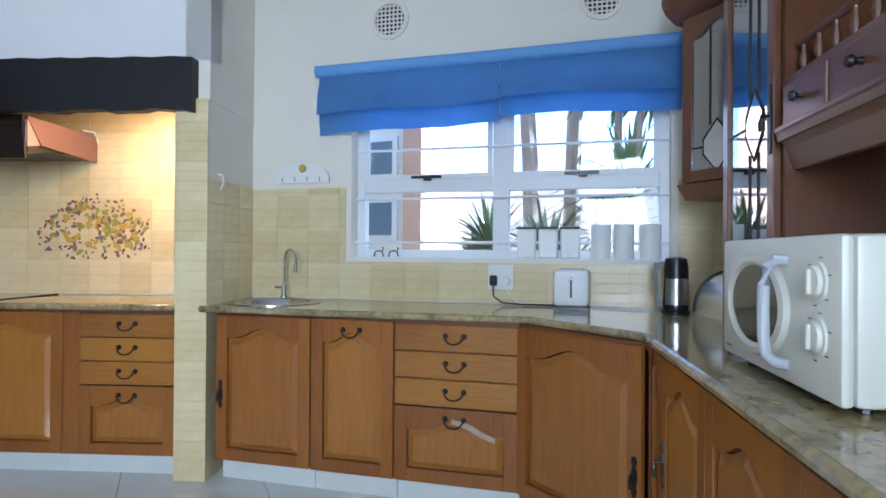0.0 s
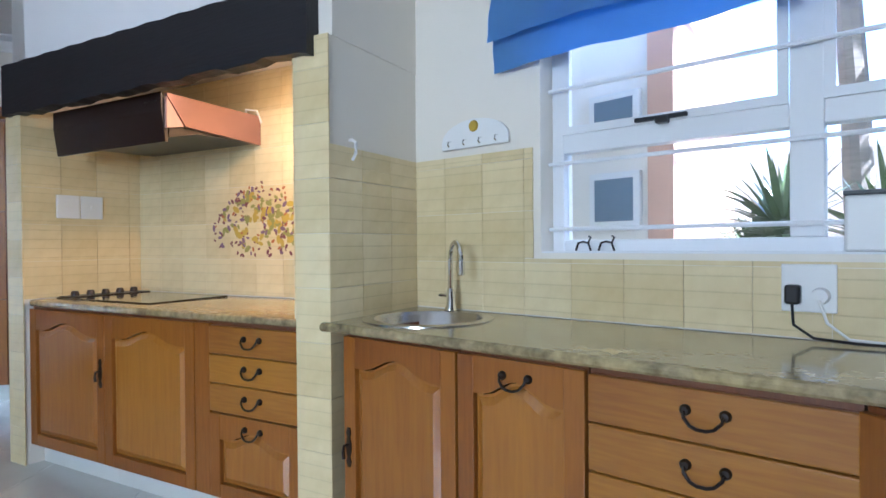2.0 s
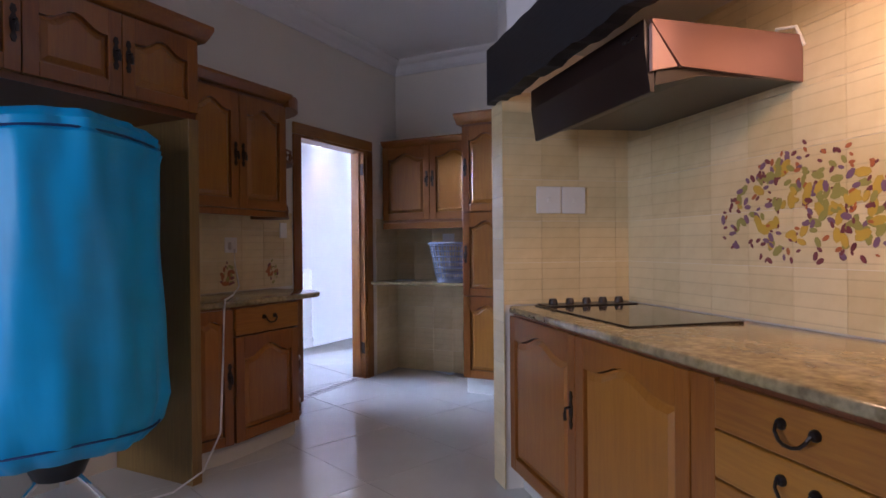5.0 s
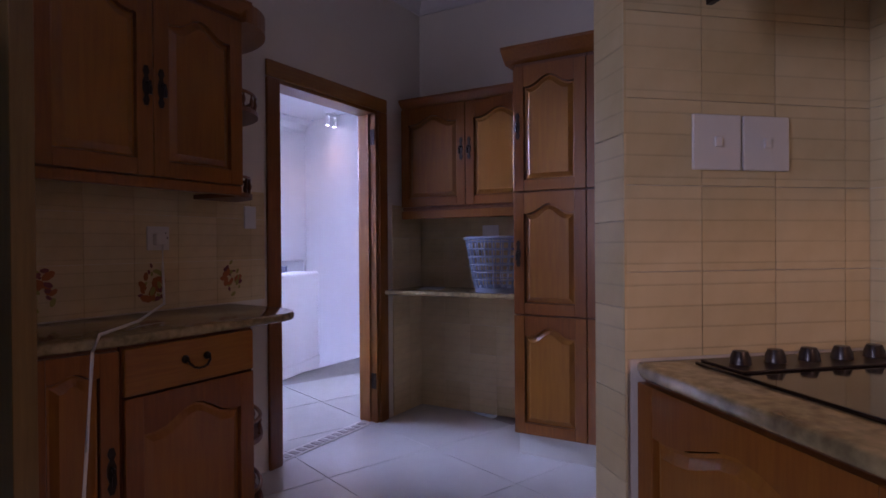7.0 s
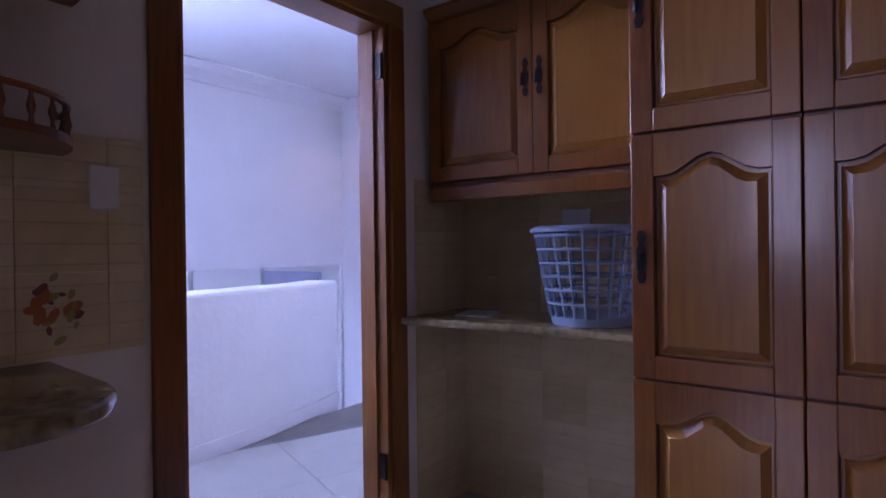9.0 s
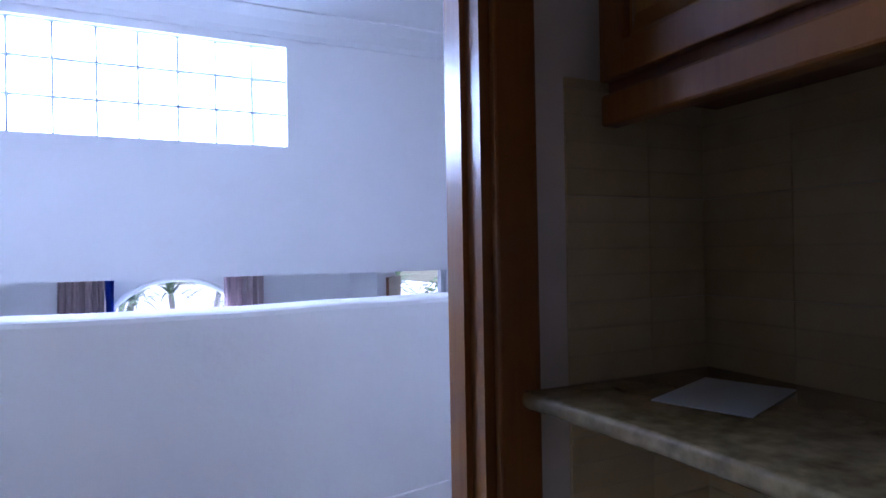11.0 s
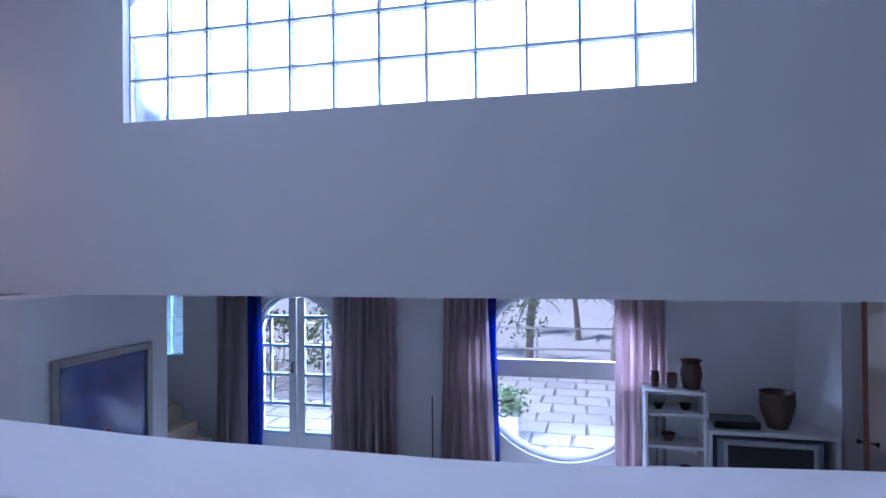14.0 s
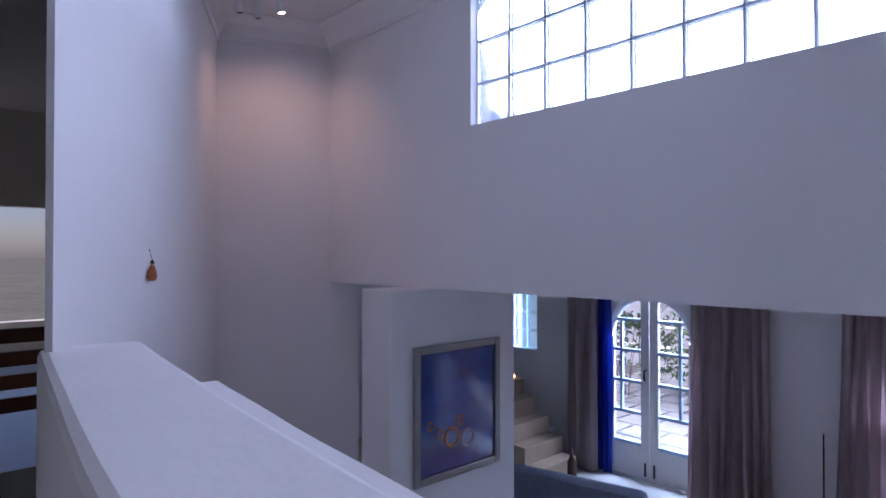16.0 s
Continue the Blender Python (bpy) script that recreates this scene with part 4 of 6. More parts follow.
part("light_rail", box(B(), 0.0, 0.965, -0.02, 0.02, 1.322, 1.379, 0.006), WOOD, nc)
part("cornice", prism(B(), [(-0.05, 2.12), (-0.05, 2.105), (-0.02, 2.075), (0.0, 2.061), (0.285, 2.061), (0.285, 2.12)], 0.0, 0.965, "x"), WOOD, nc)
for k in range(4):
    w = 0.40
    tc = thing("tall_cabinet", "tall reddish wooden larder cabinet with stacked arched doors", "cabinet", G @ pose(6.07, 0.50 - w * k, 0, 0, 0, -90), "tall cupboards")
    part("carcass", box(B(), 0.002, w - 0.002, 0.001, 0.64, 0.13, 2.12), WOOD_D, tc)
    part("plinth", box(B(), 0.0, w, 0.05, 0.065, 0.0, 0.129), PLINTH, tc, "pale tiled plinth")
    side = "left" if k % 2 == 0 else "right"
    panel_door(tc, 0, w, 1.43, 2.10, handle=side, hz=1.78)
    panel_door(tc, 0, w, 0.775, 1.425, handle=side, hz=1.10, name="middle_door")
    panel_door(tc, 0, w, 0.135, 0.772, name="lower_door")
    part("cornice", prism(B(), [(-0.07, 2.20), (-0.07, 2.185), (-0.025, 2.14), (0.0, 2.121), (0.64, 2.121), (0.64, 2.20)], -0.05 if k == 0 else 0.0, w, "x"), WOOD, tc)

# ---- kitchen window, blind, wall things ----
win = thing("window_kitchen", "white aluminium kitchen window with two top lights and burglar bars", "window", kind="structure")
FY0, FY1 = 3.76, 3.82
for n, (x0, x1, z0, z1) in {"frame_side": (WX0, WX0 + 0.05, WZ0, WZ1), "frame_side.001": (WX1 - 0.05, WX1, WZ0, WZ1), "frame_bottom": (WX0 + 0.05, WX1 - 0.05, WZ0, WZ0 + 0.05), "frame_top": (WX0 + 0.05, WX1 - 0.05, WZ1 - 0.05, WZ1), "mullion": (-0.32, -0.23, WZ0 + 0.05, WZ1 - 0.05)}.items():
    part(n.split(".")[0], box(B(), x0, x1, FY0, FY1, z0, z1, 0.004), ALU, win)
for x0, x1 in ((WX0 + 0.05, -0.32), (-0.23, WX1 - 0.05)):
    part("transom", box(B(), x0, x1, FY0, FY1, 1.50, 1.58, 0.004), ALU, win)
    s = part("sash", box(B(), x0, x0 + 0.03, FY0 - 0.012, FY0 - 0.001, 1.57, WZ1 - 0.05), ALU, win)
    part("sash", box(B(), x1 - 0.03, x1, FY0 - 0.012, FY0 - 0.001, 1.57, WZ1 - 0.05), ALU, win)
    part("sash", box(B(), x0 + 0.03, x1 - 0.03, FY0 - 0.012, FY0 - 0.001, 1.57, 1.60), ALU, win)
    for z0, z1 in ((WZ0 + 0.05, 1.50), (1.58, WZ1 - 0.05)):
        p = part("pane", box(B(), x0, x1, FY0 + 0.03, FY0 + 0.034, z0, z1), PANE, win)
        p.visible_shadow = False
    bm = box(B(), (x0 + x1) / 2 - 0.09, (x0 + x1) / 2 + 0.09, FY0 - 0.03, FY0 - 0.013, 1.575, 1.59, 0.004)
    box(bm, (x0 + x1) / 2 - 0.012, (x0 + x1) / 2 + 0.03, FY0 - 0.045, FY0 - 0.013, 1.56, 1.585, 0.004)
    part("stay", bm, BLACK, win, "black window stay")
for z in (1.21, 1.46, 1.74):
    part("burglar_bar", tube(B(), [(WX0 + 0.001, 3.735, z), (WX1 - 0.001, 3.735, z)], 0.008), ALU, win, "thin white security bar", True)
part("sill", box(B(), WX0 + 0.001, WX1 - 0.001, 3.675, FY0 - 0.001, WZ0 + 0.0005, WZ0 + 0.006), ALU, win)

# roman blind hung from a rail, the left half drooping
blind = thing("roman_blind", "blue cloth roman blind half raised and drooping", "blind")
bx0, bx1 = -1.33, 0.66


def blind_sheet(x0, x1, zt, zb_left, zb_right, y, belly):
    """One hanging fold of cloth, bellied forward, with soft creases."""
    bm = B()
    n, rows = 30, []
    for j in range(9):
        v = j / 8
        row = []
        for k in range(n + 1):
            u = k / n
            zb = zb_left + (zb_right - zb_left) * u + 0.006 * math.sin(u * 7 + x0 * 5)
            crease = 0.006 * math.sin(u * 11 + v * 5 + x0) + 0.004 * math.sin(u * 27 - v * 9)
            row.append(bm.verts.new((x0 + (x1 - x0) * u, y - belly * v ** 1.5 - crease * (0.3 + v), zt + (zb - zt) * v)))
        rows.append(row)
    for a, b in zip(rows, rows[1:]):
        for k in range(n):
            bm.faces.new((a[k], a[k + 1], b[k + 1], b[k]))
    bmesh.ops.solidify(bm, geom=bm.faces, thickness=0.004)
    return bm


part("head_roll", tube(B(), [(bx0, 3.62, 2.19), ((bx0 + bx1) / 2, 3.615, 2.195), (bx1, 3.62, 2.21)], 0.034, 14), BLIND, blind, "", True)
for x0, x1, f0, f1, b0, b1 in ((-1.31, -0.262, 1.935, 1.95, 1.825, 1.85), (-0.258, 0.645, 1.975, 1.96, 1.885, 1.865)):
    part("lower_fold", blind_sheet(x0, x1, 2.06, b0, b1, 3.632, 0.012), BLIND, blind, "", True)
    part("upper_fold", blind_sheet(x0, x1, 2.185, f0, f1, 3.618, 0.045), BLIND, blind, "", True)
# round vents
for vx, vz in ((-0.90, 2.47), (0.26, 2.47)):
    v = thing("wall_vent", "white round wall vent with a square grille", "vent", pose(vx, 3.669, vz, 90), "round vents")
    part("rim", lathe(B(), [(0.085, 0.0), (0.115, 0.0), (0.112, 0.012), (0.09, 0.016), (0.085, 0.0)], 32), PAINT, v, "", True)
    part("backing", lathe(B(), [(0.0, 0.001), (0.086, 0.001), (0.086, 0.003), (0.0, 0.003)], 24), BLACK, v)
    for k in range(-3, 4):
        h = math.sqrt(max(0.086**2 - (k * 0.024) ** 2, 0.0004))
        part("slat", box(B(), k * 0.024 - 0.004, k * 0.024 + 0.004, -h, h, 0.004, 0.010), PAINT, v)
        part("slat", box(B(), -h, h, k * 0.024 - 0.004, k * 0.024 + 0.004, 0.0102, 0.013), PAINT, v)
# hook board
hb = thing("hook_board", "white half round key board with hooks", "hook board", pose(-1.43, 3.658, 1.555))
part("board", prism(B(), [(-0.17, 0.0), (0.17, 0.0), (0.17, 0.03)] + [(0.17 * math.cos(math.pi * k / 14), 0.03 + 0.085 * math.sin(math.pi * k / 14)) for k in range(1, 14)] + [(-0.17, 0.03)], -0.012, 0.0, "y"), WHITE, hb)
part("badge", lathe(B(), [(0, 0.0), (0.024, 0), (0.02, 0.006), (0, 0.008)], 14, (0, 0, 0)), YELLOW, hb, "yellow painted badge", True, pose(0, -0.012, 0.085, 90))
for k in range(4):
    part("hook", tube(B(), [(-0.12 + 0.08 * k, -0.012, 0.035), (-0.12 + 0.08 * k, -0.03, 0.03), (-0.12 + 0.08 * k, -0.034, 0.018), (-0.12 + 0.08 * k, -0.026, 0.01)], 0.003, 6), CHROME, hb, "", True)
hk = H @ pose(0.0, 0.12, 1.52)
solid("wall_hook", tube(B(), [(0, 0, 0.03), (0.012, 0, 0.032), (0.03, 0, 0.02), (0.03, 0, -0.02), (0.014, 0, -0.045)], 0.006), WHITE, "small white adhesive hook on the pier", "hook", hk, smooth=True)


def plate(name, label, m, w=0.085, h=0.085, kind="socket", parent=None):
    """A wall plate with rockers or pin holes. Faces -y of m."""
    t = thing(name, label, kind, m)
    part("plate", box(B(), -w / 2, w / 2, -0.009, 0, -h / 2, h / 2, 0.003), WHITE, t)
    return t


so = plate("wall_socket", "white double wall socket with plugs", pose(-0.255, 3.66, 1.025), 0.135, 0.135)
part("plug", box(B(), -0.055, -0.015, -0.045, -0.0095, -0.045, 0.01, 0.008), BLACK, so, "black mains plug")
part("plug", lathe(B(), [(0, 0.0), (0.024, 0.0), (0.02, 0.03), (0, 0.032)], 14), WHITE, so, "white mains plug", True, pose(0.03, -0.0095, -0.02, 90))
part("cable", tube(B(), [(-0.035, -0.04, -0.045), (-0.03, -0.05, -0.10), (0.02, -0.06, -0.132), (0.12, -0.07, -0.136), (0.30, -0.05, -0.137)], 0.004), BLACK, so, "black cable", True)
part("cable", tube(B(), [(0.03, -0.04, -0.03), (0.05, -0.05, -0.09), (0.10, -0.05, -0.13), (0.30, -0.04, -0.137), (0.62, -0.07, -0.138), (0.86, -0.13, -0.138)], 0.004), WHITE, so, "white cable", True)
sw = thing("wall_switch", "pair of white square isolator switches", "switch", H @ pose(NL + 0.001, 0.30, 1.385, 0, 0, 90))
for k in (-1, 1):
    part("plate", box(B(), k * 0.066 - 0.063, k * 0.066 + 0.063, -0.010, 0, -0.065, 0.065, 0.003), WHITE, sw)
    part("toggle", box(B(), k * 0.066 - 0.009, k * 0.066 + 0.009, -0.017, -0.0105, -0.012, 0.012, 0.002), WHITE, sw)
ls = plate("wall_socket", "white wall socket with a plugged cable", G @ pose(4.65, DB - 0.010, 1.185), 0.10, 0.10)
part("plug", box(B(), -0.03, 0.02, -0.04, -0.0095, -0.03, 0.02, 0.006), WHITE, ls, "white mains plug")
for k in range(3):
    part("pin_hole", box(B(), 0.028 + 0.008 * (k % 2), 0.034 + 0.008 * (k % 2), -0.0105, -0.0092, -0.02 + 0.018 * k, -0.012 + 0.018 * k), BLACK, ls)
cab_pts = [(0, -0.035, -0.02), (-0.01, -0.05, -0.12), (-0.08, -0.16, -0.26), (-0.30, -0.34, -0.293), (-0.56, -0.565, -0.29), (-0.60, -0.60, -0.33), (-0.63, -0.62, -0.6), (-0.66, -0.63, -0.95), (-0.74, -0.60, -1.12), (-0.9, -0.58, -1.17), (-1.1, -0.52, -1.172)]
part("cable", tube(B(), cab_pts, 0.005), WHITE, ls, "white cable that hangs to the floor", True)
plate("light_switch", "white light switch by the doorway", G @ pose(5.14, DB - 0.010, 1.29), 0.07, 0.11, "switch")
plate("nook_socket", "white wall socket above the nook shelf", G @ pose(6.705, 0.95, 1.24, 0, 0, -90), 0.12, 0.08)


# ---- painted flowers on the tiles ----
def petals(bm, x, z, r, tilt, y=0.0):
    pts = [(x + r * math.cos(a) * 0.55 * math.cos(tilt) - r * math.sin(a) * math.sin(tilt), z + r * math.cos(a) * 0.55 * math.sin(tilt) + r * math.sin(a) * math.cos(tilt)) for a in [math.tau * k / 7 for k in range(7)]]
    prism(bm, pts, y - 0.0012, y, "y")


def bouquet(name, label, m, w, h, seed, counts):
    rnd = random.Random(seed)
    t = thing(name, label, "tile picture", m)
    for pname, material, number, size, spread in counts:
        bm = B()
        for _ in range(number):
            ang = rnd.uniform(0, math.tau)
            rad = math.sqrt(rnd.uniform(0.0, 1.0)) * spread
            x, z = math.cos(ang) * rad * w / 2, math.sin(ang) * rad * h / 2
            z += 0.25 * h * (0.35 - abs(x) / w)
            petals(bm, x, z, size * rnd.uniform(0.6, 1.3), rnd.uniform(0, 3.1), -0.0002 * rnd.random())
        part(pname, bm, material, t)
    return t


MAUVE = mat("mauve_glaze", (0.22, 0.12, 0.20), 0.35, vary=0.4, grain=0.3)
OLIVE = mat("olive_glaze", (0.36, 0.34, 0.08), 0.35, vary=0.4, grain=0.3)
bouquet("tile_mural", "faded painted fruit and flower picture on the hob tiles", H @ pose(-1.03, NB - 0.0098, 1.27), 0.78, 0.40, 4,
        [("leaves", OLIVE, 64, 0.021, 0.85), ("blossoms", YELLOW, 40, 0.025, 0.75), ("berries", ROSE, 90, 0.013, 1.0), ("small_blooms", MAUVE, 55, 0.016, 0.95), ("buds", RUST, 36, 0.012, 1.0)])
for k, a in enumerate((4.20, 4.62, 5.03)):
    bouquet("tile_motif", "small faded flower motif on a wall tile", G @ pose(a, DB - 0.0098, 0.985), 0.13, 0.17, 20 + k,
            [("leaves", OLIVE, 9, 0.016, 0.9), ("blossoms", RUST, 9, 0.022, 0.8), ("berries", ROSE, 8, 0.015, 0.9)])

# ---- things on the worktop ----
sink = thing("sink", "round stainless steel sink bowl set in granite", "sink", pose(-1.43, 3.36, 0.88))
part("bowl", lathe(B(), [(0.245, 0.0), (0.245, 0.004), (0.235, 0.007), (0.205, 0.005), (0.195, -0.01), (0.18, -0.10), (0.15, -0.135), (0.03, -0.14), (0.0, -0.142)], 48), STEEL, sink, "", True)
part("drain", lathe(B(), [(0.0, -0.139), (0.035, -0.139), (0.04, -0.136), (0.03, -0.134), (0.0, -0.136)], 20), CHROME, sink, "", True)
tap = thing("sink_tap", "chrome swan neck sink tap", "tap", pose(-1.50, 3.575, 0.887))
part("body", lathe(B(), [(0.0, 0.0), (0.026, 0.0), (0.026, 0.008), (0.018, 0.02), (0.018, 0.075), (0.012, 0.09), (0.0, 0.092)], 18), CHROME, tap, "", True)
part("spout", tube(B(), [(0, 0, 0.09), (0, 0, 0.20)] + [(0.055 - 0.055 * math.cos(math.pi * k / 10), -0.055 * (1 - math.cos(math.pi * k / 10)) * 0.6, 0.20 + 0.06 * math.sin(math.pi * k / 10) * 1.3) for k in range(1, 10)] + [(0.11, -0.066, 0.19)], 0.010, 10), CHROME, tap, "", True)
part("nozzle", lathe(B(), [(0, 0.0), (0.014, 0.0), (0.014, 0.05), (0.01, 0.055), (0, 0.055)], 12, (0.11, -0.066, 0.15)), CHROME, tap, "", True)
part("lever", tube(B(), [(0, 0, 0.06), (-0.035, -0.01, 0.062), (-0.05, -0.012, 0.062)], 0.007), CHROME, tap, "", True)
toaster = thing("toaster", "white upright two slice toaster", "toaster", pose(0.125, 3.53, 0.881))
bm = box(B(), -0.085, 0.085, -0.12, 0.12, 0.018, 0.195, 0.022)
part("body", bm, WHITE, toaster, "", True)
part("base", box(B(), -0.08, 0.08, -0.115, 0.115, 0.0, 0.017), BLACK, toaster)
part("lever_slot", box(B(), -0.005, 0.005, -0.1225, -0.1205, 0.06, 0.16), BLACK, toaster)
part("lever", box(B(), -0.022, 0.022, -0.135, -0.1205, 0.145, 0.157, 0.003), WHITE, toaster)
part("slot", box(B(), -0.06, 0.06, -0.06, -0.03, 0.1955, 0.197), BLACK, toaster), part("slot", box(B(), -0.06, 0.06, 0.03, 0.06, 0.1955, 0.197), BLACK, toaster)
kettle = thing("kettle", "black and brushed steel electric kettle", "kettle", pose(0.60, 3.47, 0.881) @ Matrix.Diagonal((0.85, 0.85, 0.8, 1)))
part("body", lathe(B(), [(0.0, 0.018), (0.066, 0.018), (0.068, 0.03), (0.064, 0.27), (0.058, 0.30), (0.0, 0.303)], 28), BLACK, kettle, "", True)
part("base", lathe(B(), [(0, 0), (0.074, 0), (0.075, 0.012), (0.068, 0.0175), (0, 0.0175)], 24), BLACK, kettle, "", True)
part("lid", lathe(B(), [(0.0, 0.3035), (0.058, 0.301), (0.056, 0.315), (0.03, 0.325), (0, 0.326)], 24), BLACK, kettle, "", True)
part("handle", prism(B(), [(-0.056, 0.30), (-0.11, 0.29), (-0.12, 0.22), (-0.105, 0.05), (-0.068, 0.02), (-0.066, 0.05), (-0.09, 0.10), (-0.095, 0.25), (-0.078, 0.27), (-0.058, 0.27)], -0.016, 0.016, "y"), BLACK, kettle)
part("band", lathe(B(), [(0.0672, 0.05), (0.0695, 0.05), (0.0665, 0.20), (0.0648, 0.20)], 28), STEEL, kettle, "brushed steel band", True)
bread = thing("bread_bin", "domed chrome bread bin", "bread bin", pose(0.80, 3.02, 0.881, 0, 0, -83))
part("body", prism(B(), [(-0.135, 0.0), (0.135, 0.0)] + [(0.135 * math.cos(math.pi * k / 14), 0.03 + 0.17 * math.sin(math.pi * k / 14)) for k in range(15)], -0.20, 0.20, "x"), STEEL, bread, "", False)
for s in (-0.2, 0.2):
    part("end_rim", tube(B(), [(s, 0.137 * math.cos(math.pi * k / 14), 0.03 + 0.172 * math.sin(math.pi * k / 14)) for k in range(15)], 0.006), BLACK, bread, "", True)
# canisters on the sill
for k, (x, lid) in enumerate(((-0.125, 1), (-0.01, 1), (0.105, 1), (0.26, 0), (0.375, 0), (0.505, 0))):
    c = thing("canister", "white storage canister on the window sill" + (" with grey lid" if lid else ""), "canister", pose(x, 3.705, WZ0 + 0.007), "canisters on the sill")
    if lid:
        part("body", box(B(), -0.05, 0.05, -0.022, 0.03, 0.0, 0.155, 0.008), WHITE, c)
        part("lid", box(B(), -0.053, 0.053, -0.025, 0.033, 0.1555, 0.168, 0.004), mat("lid_grey", (0.08, 0.085, 0.09), 0.5), c, "dark grey lid")
    else:
        part("body", lathe(B(), [(0, 0), (0.05, 0), (0.052, 0.17), (0.048, 0.178), (0, 0.178)], 20), WHITE, c, "", True, Matrix.Diagonal((1, 0.6, 1, 1)))
for k in range(2):
    g = thing("sill_figurine", "small wire ornament on the window sill", "ornament", pose(-0.97 + 0.09 * k, 3.70, WZ0 + 0.007))
    part("wire", tube(B(), [(-0.03, 0, 0.002), (-0.02, 0, 0.03), (0.0, 0, 0.035), (0.02, 0, 0.03), (0.03, 0, 0.002)], 0.004), IRON, g, "", True)
    part("neck", tube(B(), [(0.02, 0, 0.03), (0.03, 0, 0.05), (0.022, 0, 0.055)], 0.004), IRON, g, "", True)

# microwave
mw = thing("microwave", "cream microwave oven with round window and two dials", "microwave", pose(0.60, 2.287, 0.881, 0, 0, -83.5))
bm = box(B(), 0, 0.62, 0.012, 0.40, 0.014, 0.31, 0.012)
part("case", bm, CREAMP, mw, "", True)
part("front", box(B(), 0.0, 0.62, -0.012, 0.0115, 0.014, 0.31, 0.010), CREAMP, mw, "", True)
for x, y in ((0.05, 0.05), (0.57, 0.05), (0.05, 0.35), (0.57, 0.35)):
    part("foot", lathe(B(), [(0, 0), (0.015, 0), (0.015, 0.0135), (0, 0.0135)], 10, (x, y, 0)), BLACK, mw)
ring = lathe(B(), [(0.090, 0.0), (0.118, 0.0), (0.112, 0.010), (0.098, 0.012), (0.090, 0.004)], 40)
part("window_ring", ring, CREAMP, mw, "", True, pose(0.235, -0.012, 0.16, 90) @ Matrix.Diagonal((1.6, 1, 1, 1)))
part("window", lathe(B(), [(0, 0.001), (0.089, 0.001), (0.089, 0.004), (0, 0.004)], 36), GLASSBLK, mw, "dark round door window", True, pose(0.235, -0.012, 0.16, 90) @ Matrix.Diagonal((1.6, 1, 1, 1)))
part("handle", tube(B(), [(0.405, -0.010, 0.262), (0.395, -0.03, 0.264), (0.384, -0.042, 0.25), (0.378, -0.046, 0.21), (0.376, -0.046, 0.16), (0.378, -0.046, 0.10), (0.384, -0.042, 0.066), (0.40, -0.03, 0.052), (0.415, -0.010, 0.05)], 0.012, 10), mat("grey_handle", (0.5, 0.52, 0.55), 0.35), mw, "grey bowed handle", True)
for z in (0.125, 0.225):
    dial = part("dial", lathe(B(), [(0.0, 0), (0.038, 0), (0.036, 0.004), (0.029, 0.005), (0.026, 0.012), (0, 0.013)], 24), CREAMP, mw, "", True, pose(0.54, -0.0125, z, 90))
    part("grip", box(B(), -0.006, 0.006, -0.023, 0.023, 0.0132, 0.022, 0.003), CREAMP, dial)
    for k in range(6):
        a = math.tau * k / 6 + 0.3
        part("mark", box(B(), 0.54 + 0.045 * math.cos(a) - 0.006, 0.54 + 0.045 * math.cos(a) + 0.006, -0.0135, -0.0125, z + 0.045 * math.sin(a) - 0.001, z + 0.045 * math.sin(a) + 0.001), BLACK, mw)
part("name_bar", box(B(), 0.03, 0.075, -0.0132, -0.0125, 0.035, 0.041), mat("grey_print", (0.3, 0.3, 0.3), 0.5), mw)


# ---- display units on the right ----
def glazed_door(cab, w, z0, z1, at=0.42, off=0.0):
    """A leaded glass door: wooden frame, glass, lead cames and a lozenge."""
    st = 0.05
    bm = B()
    box(bm, 0.002, st, -0.022, 0, z0, z1, 0.003), box(bm, w - st, w - 0.002, -0.022, 0, z0, z1, 0.003), box(bm, st, w - st, -0.022, 0, z0, z0 + st, 0.003)
    low = arch_pts(st, w - st, z1 - st - 0.05, 0.05)
    prism(bm, [(st, z1)] + low + [(w - st, z1)], -0.0215, 0, "y")
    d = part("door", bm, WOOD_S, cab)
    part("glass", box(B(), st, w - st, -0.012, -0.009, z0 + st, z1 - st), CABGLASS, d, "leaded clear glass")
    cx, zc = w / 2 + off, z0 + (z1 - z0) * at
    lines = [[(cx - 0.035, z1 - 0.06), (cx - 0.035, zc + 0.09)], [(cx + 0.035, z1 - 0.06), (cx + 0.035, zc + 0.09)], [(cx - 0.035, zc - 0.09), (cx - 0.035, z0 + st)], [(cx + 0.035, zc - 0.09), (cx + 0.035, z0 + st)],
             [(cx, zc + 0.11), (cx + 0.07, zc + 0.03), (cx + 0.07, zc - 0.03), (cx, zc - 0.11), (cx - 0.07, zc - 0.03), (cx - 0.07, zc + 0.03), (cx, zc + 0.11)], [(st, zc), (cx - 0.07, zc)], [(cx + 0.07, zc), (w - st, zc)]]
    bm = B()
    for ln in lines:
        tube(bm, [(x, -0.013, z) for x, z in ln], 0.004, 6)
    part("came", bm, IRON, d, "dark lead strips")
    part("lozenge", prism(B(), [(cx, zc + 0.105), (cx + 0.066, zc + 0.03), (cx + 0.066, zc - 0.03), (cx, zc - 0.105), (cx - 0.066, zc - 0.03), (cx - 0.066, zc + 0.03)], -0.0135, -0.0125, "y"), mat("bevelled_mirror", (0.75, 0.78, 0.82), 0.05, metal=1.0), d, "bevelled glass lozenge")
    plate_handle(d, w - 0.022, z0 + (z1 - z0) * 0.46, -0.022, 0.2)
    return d


